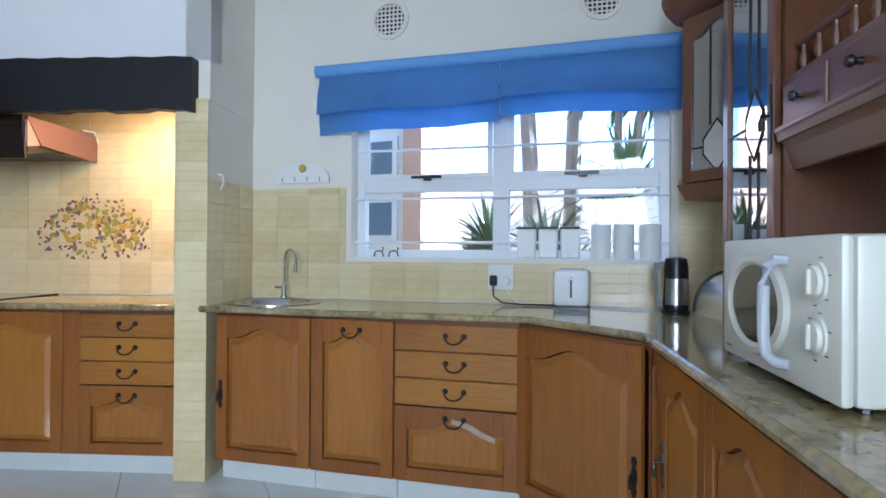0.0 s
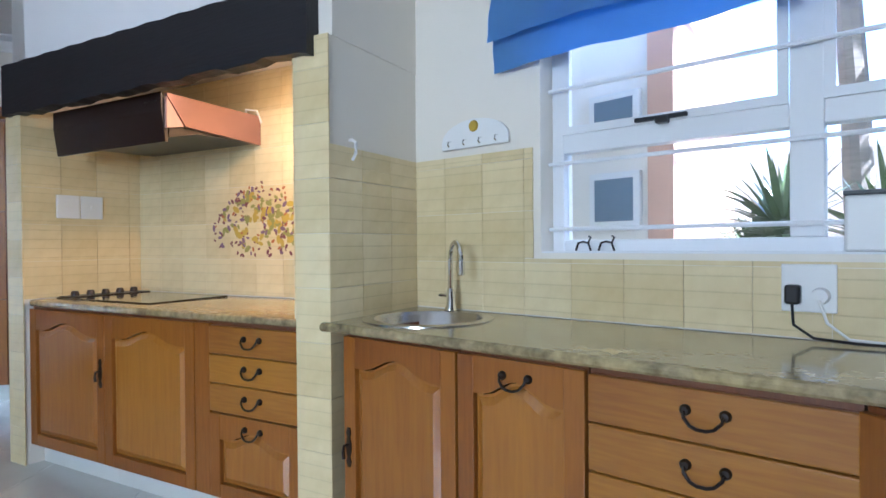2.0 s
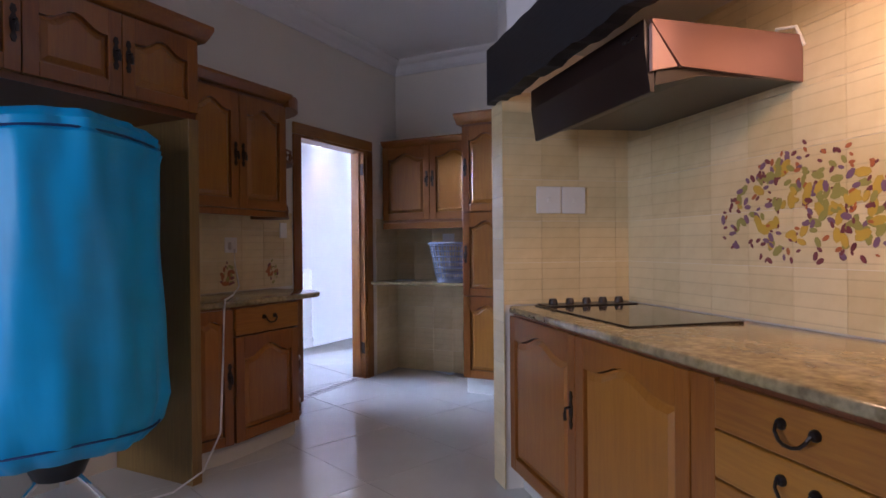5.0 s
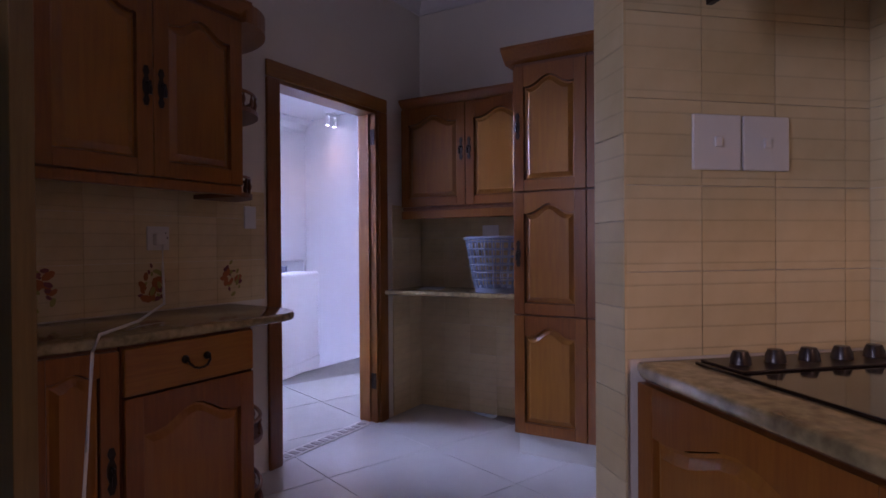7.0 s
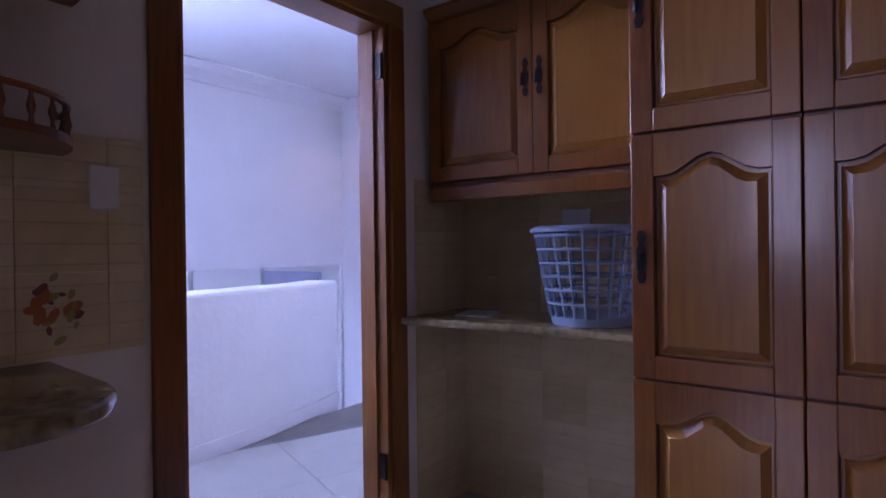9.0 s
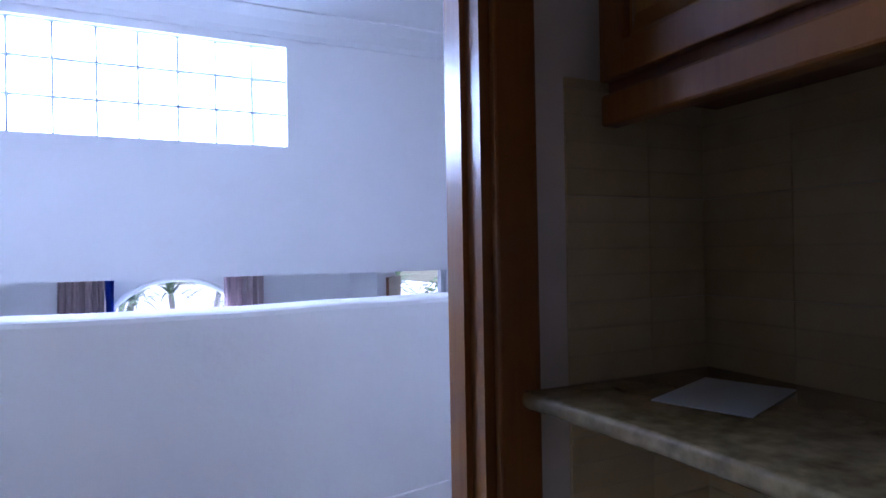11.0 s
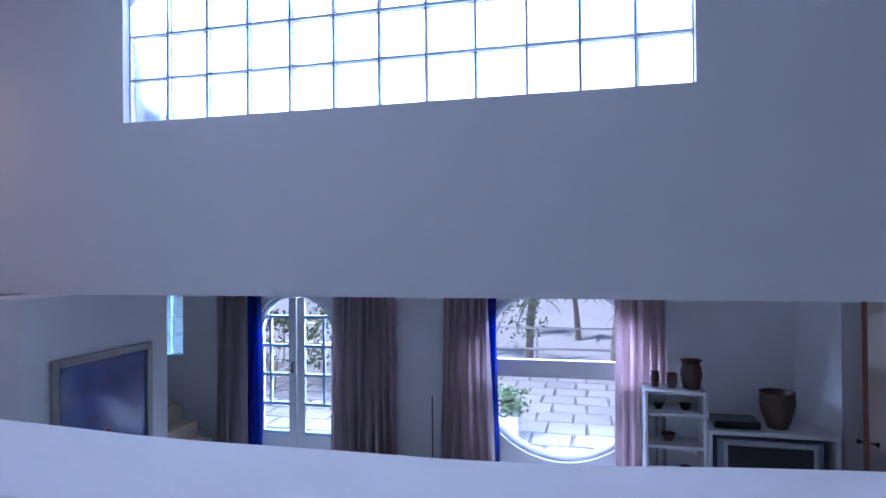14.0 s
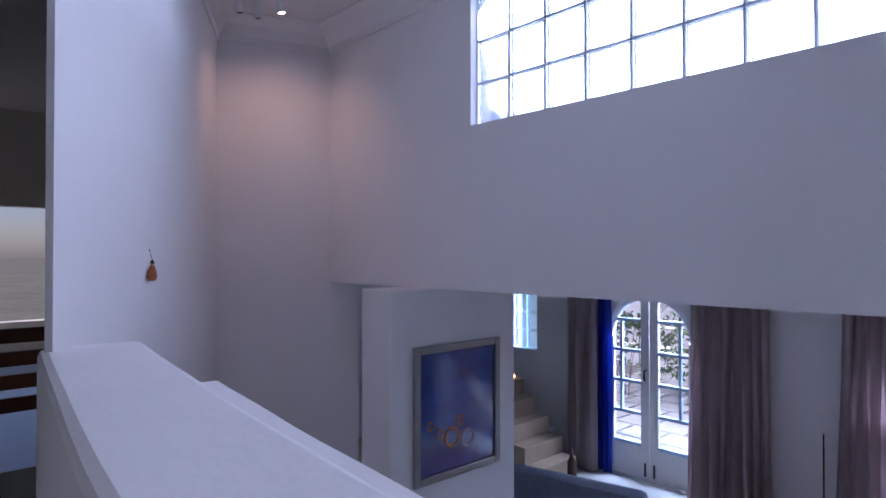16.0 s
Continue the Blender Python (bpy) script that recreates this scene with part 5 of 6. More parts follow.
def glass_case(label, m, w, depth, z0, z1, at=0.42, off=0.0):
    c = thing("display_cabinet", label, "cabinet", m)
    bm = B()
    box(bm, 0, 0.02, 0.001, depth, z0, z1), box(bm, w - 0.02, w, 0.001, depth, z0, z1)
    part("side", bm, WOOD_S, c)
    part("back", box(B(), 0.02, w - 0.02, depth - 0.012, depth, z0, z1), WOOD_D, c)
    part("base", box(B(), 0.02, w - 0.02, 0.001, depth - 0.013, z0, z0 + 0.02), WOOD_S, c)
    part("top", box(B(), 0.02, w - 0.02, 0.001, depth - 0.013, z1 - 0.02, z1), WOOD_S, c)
    for k in (1, 2):
        z = z0 + (z1 - z0) * k / 3
        part("shelf", box(B(), 0.021, w - 0.021, 0.02, depth - 0.014, z, z + 0.015), WOOD_D, c)
    glazed_door(c, w, z0 + 0.005, z1 - 0.005, at, off)
    return c


U = R @ pose(0, 0.30, 0)
tallc = glass_case("tall wooden display cabinet with leaded glass door on the worktop", U @ pose(-0.10, 0, 0), 0.44, 0.31, 0.881, 2.32, 0.47, 0.05)
corner = glass_case("wooden corner wall cabinet with leaded glass door", pose(0.625, 3.37, 0, 0, 0, -50), 0.36, 0.20, 1.465, 2.20, 0.2)
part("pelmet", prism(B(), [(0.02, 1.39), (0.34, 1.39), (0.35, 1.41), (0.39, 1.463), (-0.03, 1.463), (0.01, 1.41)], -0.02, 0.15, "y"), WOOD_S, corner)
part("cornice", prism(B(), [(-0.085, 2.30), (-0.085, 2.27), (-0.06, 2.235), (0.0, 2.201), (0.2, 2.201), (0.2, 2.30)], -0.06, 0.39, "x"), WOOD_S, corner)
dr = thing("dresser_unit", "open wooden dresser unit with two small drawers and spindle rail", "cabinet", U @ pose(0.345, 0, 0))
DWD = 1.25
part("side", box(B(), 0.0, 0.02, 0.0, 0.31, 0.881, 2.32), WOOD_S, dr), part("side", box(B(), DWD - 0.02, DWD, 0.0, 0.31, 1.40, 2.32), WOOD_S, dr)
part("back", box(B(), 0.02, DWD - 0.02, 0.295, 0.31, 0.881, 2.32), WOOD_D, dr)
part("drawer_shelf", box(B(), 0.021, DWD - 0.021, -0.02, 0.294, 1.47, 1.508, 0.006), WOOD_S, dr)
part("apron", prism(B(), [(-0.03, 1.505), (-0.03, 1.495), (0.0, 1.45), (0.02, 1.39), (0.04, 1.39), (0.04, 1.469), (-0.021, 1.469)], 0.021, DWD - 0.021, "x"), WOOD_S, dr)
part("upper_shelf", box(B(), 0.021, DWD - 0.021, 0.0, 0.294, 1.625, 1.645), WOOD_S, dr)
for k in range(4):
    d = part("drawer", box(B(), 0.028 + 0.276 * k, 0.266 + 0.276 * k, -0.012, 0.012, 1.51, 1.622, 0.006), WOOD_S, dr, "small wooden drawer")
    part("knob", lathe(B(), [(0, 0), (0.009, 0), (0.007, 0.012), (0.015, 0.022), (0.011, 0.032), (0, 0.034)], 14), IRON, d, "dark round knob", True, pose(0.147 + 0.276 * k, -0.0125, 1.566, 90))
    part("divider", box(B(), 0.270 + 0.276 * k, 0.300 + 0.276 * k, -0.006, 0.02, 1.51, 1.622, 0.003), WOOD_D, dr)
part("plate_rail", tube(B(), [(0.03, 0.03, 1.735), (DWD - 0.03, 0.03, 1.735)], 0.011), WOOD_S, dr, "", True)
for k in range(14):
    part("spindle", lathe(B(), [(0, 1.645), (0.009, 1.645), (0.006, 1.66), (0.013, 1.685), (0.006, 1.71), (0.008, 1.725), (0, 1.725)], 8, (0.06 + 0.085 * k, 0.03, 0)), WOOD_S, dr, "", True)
rail = solid("roll_holder", tube(B(), [(0.75, 0.12, 1.43), (0.75, 0.10, 1.37), (0.80, 0.08, 1.345), (1.0, 0.08, 1.34), (1.05, 0.10, 1.37), (1.05, 0.12, 1.43)], 0.006), WHITE, "white wire paper roll holder below the drawers", "holder", U, smooth=True)

# ---- clothes dryer in the recess ----
dry = thing("clothes_dryer", "portable clothes dryer with bright blue cover on a tripod", "clothes dryer", G @ pose(3.29, 1.03, 0))
bm = B()
rings = []
prof = [(0.0, 1.685), (0.22, 1.69), (0.345, 1.675), (0.392, 1.635), (0.388, 1.60), (0.402, 1.585), (0.392, 1.55), (0.388, 1.46), (0.392, 1.3), (0.397, 1.1), (0.405, 0.9), (0.41, 0.7), (0.412, 0.55), (0.38, 0.44), (0.30, 0.36), (0.12, 0.32), (0.0, 0.32)]
n = 96
for r, z in prof:
    ring = []
    for k in range(n):
        a = math.tau * k / n
        f = 1 + 0.02 * math.sin(a * 9 + z * 3) + 0.03 * math.sin(a * 14 - z * 3) * (0.35 + abs(z - 1.1)) + 0.012 * math.sin(a * 21 + z * 9)
        ring.append(bm.verts.new((r * f * math.cos(a), r * f * 0.95 * math.sin(a), z + 0.012 * math.sin(a * 3 + 1) * (r > 0.2))))
    rings.append(ring)
for a, b in zip(rings, rings[1:]):
    for k in range(n):
        try:
            bm.faces.new((a[k], a[(k + 1) % n], b[(k + 1) % n], b[k]))
        except ValueError:
            pass
bmesh.ops.remove_doubles(bm, verts=bm.verts, dist=1e-4)
part("cover", bm, DRYER, dry, "bright blue nylon cover", True)
for z, rr in ((1.60, 0.398), (0.44, 0.388)):
    part("seam", tube(B(), [(rr * math.cos(math.tau * k / 36), rr * 0.95 * math.sin(math.tau * k / 36), z + 0.012 * math.sin(math.tau * k / 12 + 1)) for k in range(37)], 0.005, 6), mat("navy_piping", (0.004, 0.03, 0.14), 0.6), dry, "dark blue piping", True)
part("hub", lathe(B(), [(0, 0.24), (0.09, 0.24), (0.12, 0.31), (0.12, 0.325), (0, 0.325)], 20), BLACK, dry, "", True)
for k in range(3):
    a = math.tau * k / 3 - 1.1
    part("leg", tube(B(), [(0.05 * math.cos(a), 0.05 * math.sin(a), 0.27), (0.33 * math.cos(a), 0.33 * math.sin(a), 0.012)], 0.012), CHROME, dry, "chrome tripod leg", True)

# ---- nook: basket and paper ----
bk = thing("laundry_basket", "grey blue plastic laundry basket with open lattice sides", "basket", G @ pose(6.47, 0.79, 0.856))
bm = B()


def basket_r(h):
    return 0.14 + 0.06 * h / 0.33


part("floor", lathe(B(), [(0, 0.0), (0.14, 0.0), (0.146, 0.03), (0.14, 0.035), (0.0, 0.006)], 32), BASKET, bk, "", True)
part("rim", lathe(B(), [(0.193, 0.325), (0.214, 0.325), (0.216, 0.335), (0.20, 0.345), (0.193, 0.345), (0.193, 0.325)], 40), BASKET, bk, "", True)
for k in range(24):
    a = math.tau * k / 24
    part("stave", tube(B(), [(basket_r(h) * math.cos(a), basket_r(h) * math.sin(a), h) for h in (0.03, 0.18, 0.33)], 0.005, 6), BASKET, bk)
for j in range(1, 7):
    h = 0.03 + 0.047 * j
    part("hoop", tube(B(), [(basket_r(h) * math.cos(math.tau * k / 36), basket_r(h) * math.sin(math.tau * k / 36), h) for k in range(37)], 0.0055, 6), BASKET, bk)
solid("paper_sheet", box(B(), -0.11, 0.11, -0.075, 0.075, 0, 0.002), mat("pale_paper", (0.66, 0.72, 0.70), 0.8, grain=0.05), "pale green sheet of paper on the nook shelf", "paper", G @ pose(6.52, 1.31, 0.856, 0, 0, 20))

# ---- stair hall things ----
spots = thing("ceiling_spotlight", "white ceiling bar with three cylinder spotlights", "spotlight", G @ pose(2.19, 4.46, CEIL))
part("bar", lathe(B(), [(0, -0.02), (0.07, -0.02), (0.07, -0.001), (0, -0.001)], 20), WHITE, spots, "", True)
for k, (dx, dy, on) in enumerate(((-0.05, -0.11, 0), (-0.055, 0.02, 0), (0.14, 0.095, 1))):
    part("arm", tube(B(), [(0, 0, -0.02), (dx * 0.8, dy * 0.8, -0.04)], 0.008), WHITE, spots)
    can = part("cylinder", lathe(B(), [(0.0, 0.0), (0.03, 0.0), (0.03, 0.11), (0.026, 0.11), (0.026, 0.02), (0.0, 0.02)], 18), WHITE, spots, "", True, pose(dx, dy, -0.04, 180 + 8, 0, 0))
    part("bulb", lathe(B(), [(0, 0.095), (0.024, 0.1), (0.02, 0.106), (0, 0.107)], 14), emit("warm_bulb" if on else "unlit_bulb", (1, 0.85, 0.65) if on else (0.02, 0.02, 0.02), 12.0 if on else 0.0), can)
lamp("hall_spot", "SPOT", G @ look((2.33, 4.56, CEIL - 0.17), (1.85, 4.75, 1.2)), 15, (1.0, 0.62, 0.38), spot_size=radians(135), spot_blend=1.0, shadow_soft_size=0.04)
lamp("hall_end_spot", "SPOT", G @ look((9.10, 4.5, CEIL - 0.2), (9.05, 4.9, 0.8)), 2.5, (1.0, 0.66, 0.42), spot_size=radians(110), spot_blend=0.8, shadow_soft_size=0.04)
spots2 = thing("ceiling_spotlight", "white ceiling plate with two cylinder spotlights", "spotlight", G @ pose(9.17, 4.5, CEIL))
part("bar", lathe(B(), [(0, -0.02), (0.07, -0.02), (0.07, -0.001), (0, -0.001)], 20), WHITE, spots2, "", True)
for k, dx in enumerate((-0.07, 0.07)):
    can = part("cylinder", lathe(B(), [(0.0, 0.0), (0.03, 0.0), (0.03, 0.12), (0.026, 0.12), (0.026, 0.02), (0.0, 0.02)], 18), WHITE, spots2, "", True, pose(dx, 0, -0.05, 180))
    part("bulb", lathe(B(), [(0, 0.105), (0.024, 0.11), (0.02, 0.116), (0, 0.117)], 14), emit("lit_bulb", (1, 0.92, 0.8), 10.0), can)
    part("arm", tube(B(), [(dx, 0, -0.021), (dx, 0, -0.05)], 0.006), WHITE, spots2)
orn = thing("wall_ornament", "small rust red hanging wall ornament", "ornament", G @ pose(3.305, 3.49, 1.085, 0, 0, 151) @ Matrix.Diagonal((0.65, 0.65, 0.7, 1)))
part("bell", lathe(B(), [(0, 0.05), (0.012, 0.045), (0.028, 0.0), (0.03, -0.03), (0.018, -0.05), (0, -0.052)], 14), RUST, orn, "", True)
part("cap", lathe(B(), [(0, 0.075), (0.008, 0.07), (0.016, 0.051), (0, 0.051)], 10), IRON, orn, "", True)
part("cord", tube(B(), [(0, 0, 0.075), (0, 0.02, 0.14)], 0.002, 5), IRON, orn)
# ledge behind the parapet
structure("wall_ledge", bowed_slab(B(), 4.25, PA1 - 0.1, PB1 + 0.001, PB1 + 0.16, GROUND, 0.80, 0.006, lean=1.0), PAINT_W, "lower white ledge behind the parapet", "wall", G)
# stairs down between parapet and lintel wall
st = thing("stairs", "flight of pale steps down to the living room", "stairs", G, kind="structure")
for k in range(8):
    part("step", box(B(), 7.3 - 0.28 * (k + 1), 7.3 - 0.28 * k, 3.50, GB + 0.2, GROUND, -0.1775 * (k + 1) + 0.0 - 0.0001 * k), FLOOR, st)

# picture on the pier
pic = thing("framed_picture", "large framed dark blue picture behind glass", "picture", G @ pose(3.102, 5.06, -0.295, 0, 0, 90))
W_, H_ = 0.785, 0.875
for n_, q in (("frame_side", (0, 0.05, 0, H_)), ("frame_side", (W_ - 0.05, W_, 0, H_)), ("frame_rail", (0.05, W_ - 0.05, 0, 0.05)), ("frame_rail", (0.05, W_ - 0.05, H_ - 0.05, H_))):
    part(n_, box(B(), q[0], q[1], -0.03, -0.001, q[2], q[3], 0.008), mat("pewter_frame", (0.30, 0.30, 0.28), 0.35, metal=0.6), pic)
part("print", box(B(), 0.05, W_ - 0.05, -0.012, -0.002, 0.05, H_ - 0.05), mat("night_blue_print", (0.03, 0.08, 0.34), 0.08, grain=0.7, scale=7, dark=(0.012, 0.02, 0.10), coat=1.0), pic)
for k, (x, z, r) in enumerate(((0.33, 0.26, 0.06), (0.47, 0.23, 0.055), (0.22, 0.30, 0.03), (0.14, 0.36, 0.025), (0.40, 0.36, 0.03))):
    part("painted_ring", tube(B(), [(x + r * math.cos(math.tau * j / 20), -0.0125, z + r * math.sin(math.tau * j / 20)) for j in range(21)], 0.008 if k < 2 else 0.005, 6), RUST if k != 1 else mat("pale_pink_paint", (0.45, 0.35, 0.42), 0.5), pic)

# ---- dining side seen past the parapet's end ----
dt = thing("dining_bench", "dark wooden slatted bench in the next room", "bench", G @ pose(1.5, 3.1, 0, 0, 0, -90))
for k in range(4):
    part("slat", box(B(), -0.55, 0.55, 0.0, 0.03, 0.20 + 0.14 * k, 0.29 + 0.14 * k, 0.004), WOOD_D, dt)
part("seat", box(B(), -0.55, 0.55, -0.40, -0.001, 0.38, 0.42, 0.005), WOOD_D, dt)
for x in (-0.53, 0.48):
    part("leg", box(B(), x, x + 0.05, -0.39, -0.34, 0, 0.379), WOOD_D, dt), part("leg", box(B(), x, x + 0.05, 0.031, 0.07, 0, 0.75), WOOD_D, dt)

# ---- living room: doors, windows, curtains ----
fd = thing("french_door", "white arched double french door with small panes", "door", G @ pose(0, FB + 0.05, 0), kind="structure")
mid, rr = (FDA + FDB_) / 2, (FDB_ - FDA) / 2
ZA = FDTOP - 0.19
for s in (-1, 1):
    xo, xi = mid + s * rr, mid + s * 0.005
    x0, x1 = min(xo, xi), max(xo, xi)
    leaf = part("leaf_stile", box(B(), (x1 - 0.10 if s < 0 else x0), (x1 if s < 0 else x0 + 0.10), 0, 0.045, GROUND + 0.01, ZA + 0.45), PAINT_W, fd)
    part("leaf_stile", box(B(), (x0 if s < 0 else x1 - 0.08), (x0 + 0.08 if s < 0 else x1), 0, 0.045, GROUND + 0.01, ZA), PAINT_W, fd)
    gx0, gx1 = (x0 + 0.08, x1 - 0.10) if s < 0 else (x0 + 0.10, x1 - 0.08)
    part("bottom_panel", box(B(), gx0, gx1, 0.005, 0.04, GROUND + 0.01, -1.03), PAINT_W, fd)
    # white bars, with the blue cast of the skylight put into their colour
    for k in range(5):
        z = -1.03 + k * 0.358
        part("glazing_bar", box(B(), gx0, gx1, 0.002, 0.043, z - 0.018, z + 0.018), mat("white_paint_blue_lit", (0.45, 0.62, 0.78), 0.4), fd)
    xm = gx0 + (gx1 - gx0) * (0.28 if s < 0 else 0.72)
    part("glazing_bar", box(B(), xm - 0.014, xm + 0.014, 0.003, 0.042, -0.67, 0.40), mat("white_paint_blue_lit", (0.45, 0.62, 0.78), 0.4), fd)
    g = part("pane", box(B(), gx0, gx1, 0.02, 0.024, -1.03, ZA + 0.42), PANE, fd)
    g.visible_shadow = False
part("handle", tube(B(), [(mid - 0.04, -0.001, -0.16), (mid - 0.04, -0.04, -0.16), (mid - 0.04, -0.045, -0.24), (mid - 0.04, -0.03, -0.28)], 0.012), IRON, fd, "dark lever handle", True)
for s in (-0.05, 0.06):
    part("bolt", tube(B(), [(mid + s, -0.012, GROUND + 0.05), (mid + s, -0.012, GROUND + 0.20)], 0.012), IRON, fd, "dark floor bolt", True)
arc = [(mid + (rr - 0.03) * math.cos(math.pi * k / 20), 0.02, ZA + (rr - 0.03) * 0.98 * math.sin(math.pi * k / 20)) for k in range(21)]
part("arch_frame", tube(B(), arc, 0.04, 8), PAINT_W, fd, "", True)
rw = thing("window_round", "large round living room window with a broad white crossbar", "window", G @ pose(0, FB + 0.06, 0), kind="structure")
circ = [(WC + (WR - 0.03) * math.cos(math.tau * k / 48), 0.02, WZC + (WR - 0.03) * math.sin(math.tau * k / 48)) for k in range(49)]
part("ring_frame", tube(B(), circ, 0.045, 8), PAINT_W, rw, "", True)
part("crossbar", box(B(), WC - WR + 0.03, WC + WR - 0.03, 0.0, 0.06, -0.225, -0.03, 0.006), PAINT_W, rw)
g = part("pane", lathe(B(), [(0, 0.0), (WR - 0.05, 0.0), (WR - 0.05, 0.004), (0, 0.004)], 40), PANE, rw, "", False, pose(WC, 0.03, WZC, 90))
g.visible_shadow = False
sb = thing("window_side_blocks", "small window of bluish glass blocks", "window", G @ pose(GLA, FB + 0.05, GLZ0), kind="structure")
for i in range(2):
    for j in range(4):
        ob = part("glass_block", box(B(), i * 0.21 + 0.006, i * 0.21 + 0.204, 0, 0.08, j * 0.25 + 0.006, j * 0.25 + 0.244, 0.01), clear_glass("blue_block_glass", (0.55, 0.85, 1.0), 0.25), sb)
        ob.visible_shadow = False


def curtain(name, label, x0, x1, z0, z1, material, y, waves, amp=0.05, flare=0.0):
    bm = B()
    n, rows = waves * 8, []
    for j in range(9):
        v = j / 8
        row = []
        for k in range(n + 1):
            u = k / n
            x = x0 + (x1 - x0) * u + flare * v * (u - 0.5)
            a = amp * (0.75 + 0.35 * v)
            row.append(bm.verts.new((x + 0.012 * math.sin(v * 5 + k), y + a * math.sin(math.tau * waves * u + 0.9 * math.sin(u * 7) + 0.5 * v), z1 + (z0 - z1) * v)))
        rows.append(row)
    for a, b in zip(rows, rows[1:]):
        for k in range(n):
            bm.faces.new((a[k], a[k + 1], b[k + 1], b[k]))
    bmesh.ops.solidify(bm, geom=bm.faces, thickness=0.006)
    return solid(name, bm, material, label, "curtain", G, "living room curtains", smooth=True)


CZ0, CZ1 = GROUND + 0.01, 1.05
curtain("curtain", "taupe floor length curtain gathered beside the french door", 1.57, 1.97, CZ0, CZ1, CURTAIN, 8.81, 6)
curtain("inner_curtain", "deep blue curtain edge beside the french door", 1.95, 2.14, CZ0, CZ1, SHEER, 8.89, 3, 0.03)
curtain("curtain", "taupe floor length curtain gathered beside the french door", 3.14, 3.88, CZ0, CZ1, CURTAIN, 8.79, 8, flare=0.08)
curtain("curtain", "taupe floor length curtain gathered beside the round window", 4.49, 4.98, CZ0, CZ1, CURTAIN, 8.79, 6, flare=0.12)
curtain("inner_curtain", "deep blue curtain edge beside the round window", 4.96, 5.07, CZ0, CZ1, SHEER, 8.89, 2, 0.03)
curtain("curtain", "taupe floor length curtain gathered beside the round window", 6.32, 6.84, CZ0, CZ1, CURTAIN, 8.79, 6)
rod = solid("curtain_rod", tube(B(), [(1.4, 8.79, 1.06), (7.0, 8.79, 1.06)], 0.014), IRON, "dark curtain rod above the windows", "curtain rod", G, smooth=True)
# side door left ajar
sd = thing("door_garden", "brown wooden side door standing open to the garden", "door", G @ pose(D2A + 0.03, DWB - 0.02, GROUND, 0, 0, -124), kind="structure")
part("leaf", box(B(), 0, 0.68, 0, 0.04, 0.01, 2.2, 0.004), WOOD_D, sd)
for y, q in ((-0.001, 90), (0.041, -90)):
    part("knob", lathe(B(), [(0, 0), (0.012, 0), (0.01, 0.03), (0.026, 0.045), (0.02, 0.06), (0, 0.062)], 14), IRON, sd, "dark round door knob", True, pose(0.62, y, 0.98, q))
pf = thing("framed_print", "small print in a pale grey frame on the end wall", "picture", G @ pose(9.378, 8.0, 0.13, 0, 0, -90))
PALEF = mat("pale_frame", (0.42, 0.41, 0.42), 0.5)
for n_, q in (("frame_side", (-0.32, -0.25, -0.42, 0.42)), ("frame_side", (0.25, 0.32, -0.42, 0.42)), ("frame_rail", (-0.249, 0.249, -0.42, -0.35)), ("frame_rail", (-0.249, 0.249, 0.35, 0.42))):
    part(n_, box(B(), q[0], q[1], -0.03, -0.001, q[2], q[3], 0.006), PALEF, pf)
part("print", box(B(), -0.249, 0.249, -0.016, -0.002, -0.349, 0.349), mat("dusky_print", (0.12, 0.13, 0.2), 0.15, grain=0.6, scale=5, coat=0.6), pf)
cv = thing("canvas_painting", "large pale blue and pink canvas on the end wall", "picture", G @ pose(9.378, 6.09, 0.0, 0, 0, -90))
part("canvas", box(B(), -0.55, 0.55, -0.045, -0.001, 0.06, 0.855, 0.004), mat("pale_blue_canvas", (0.55, 0.55, 0.68), 0.6, grain=0.3, scale=2.2, dark=(0.34, 0.38, 0.58), bump=0.2, bump_scale=160), cv)
part("painted_sail", prism(B(), [(-0.42, 0.38), (-0.35, 0.38), (-0.38, 0.56)], -0.0465, -0.0455, "y"), mat("rose_paint", (0.55, 0.22, 0.25), 0.7), cv)
part("painted_foam", prism(B(), [(0.24, 0.07), (0.54, 0.07), (0.54, 0.24), (0.44, 0.27), (0.28, 0.2)], -0.0465, -0.0455, "y"), mat("white_paint_daub", (0.75, 0.74, 0.76), 0.7), cv)
# side steps with a little light
ss = thing("side_steps", "pale steps with cheek wall in the living room corner", "stairs", G, kind="structure")
for k in range(5):
    part("step", box(B(), 0.1, 1.85 - 0.2 * k, 7.9, 8.6, GROUND + 0.2 * k, GROUND + 0.2 * (k + 1) - 0.0005), mat("sand_step", (0.55, 0.43, 0.30), 0.6, grain=0.15), ss)
for k in range(3):
    part("cheek", box(B(), 1.45 - 0.33 * k - 0.33, 1.45 - 0.33 * k, 8.601, 8.75, GROUND, GROUND + 0.42 + 0.22 * k, 0.006), PAINT_W, ss)
tea = thing("tea_light", "small lit tea light in a glass on the steps", "candle", G @ pose(0.98, 8.5, GROUND + 1.0))
part("glass", lathe(B(), [(0.03, 0.0), (0.035, 0.06), (0.032, 0.06), (0.028, 0.004), (0, 0.004), (0, 0)], 14), PANE, tea)
part("flame", lathe(B(), [(0, 0.01), (0.016, 0.02), (0.012, 0.04), (0, 0.055)], 10), emit("candle_flame", (1, 0.6, 0.25), 6), tea)
solid("floor_bottle", lathe(B(), [(0, 0), (0.05, 0), (0.052, 0.2), (0.02, 0.28), (0.018, 0.36), (0, 0.36)], 16), CLAY, "dark bottle standing beside the steps", "bottle", G @ pose(1.93, 8.4, GROUND), smooth=True)

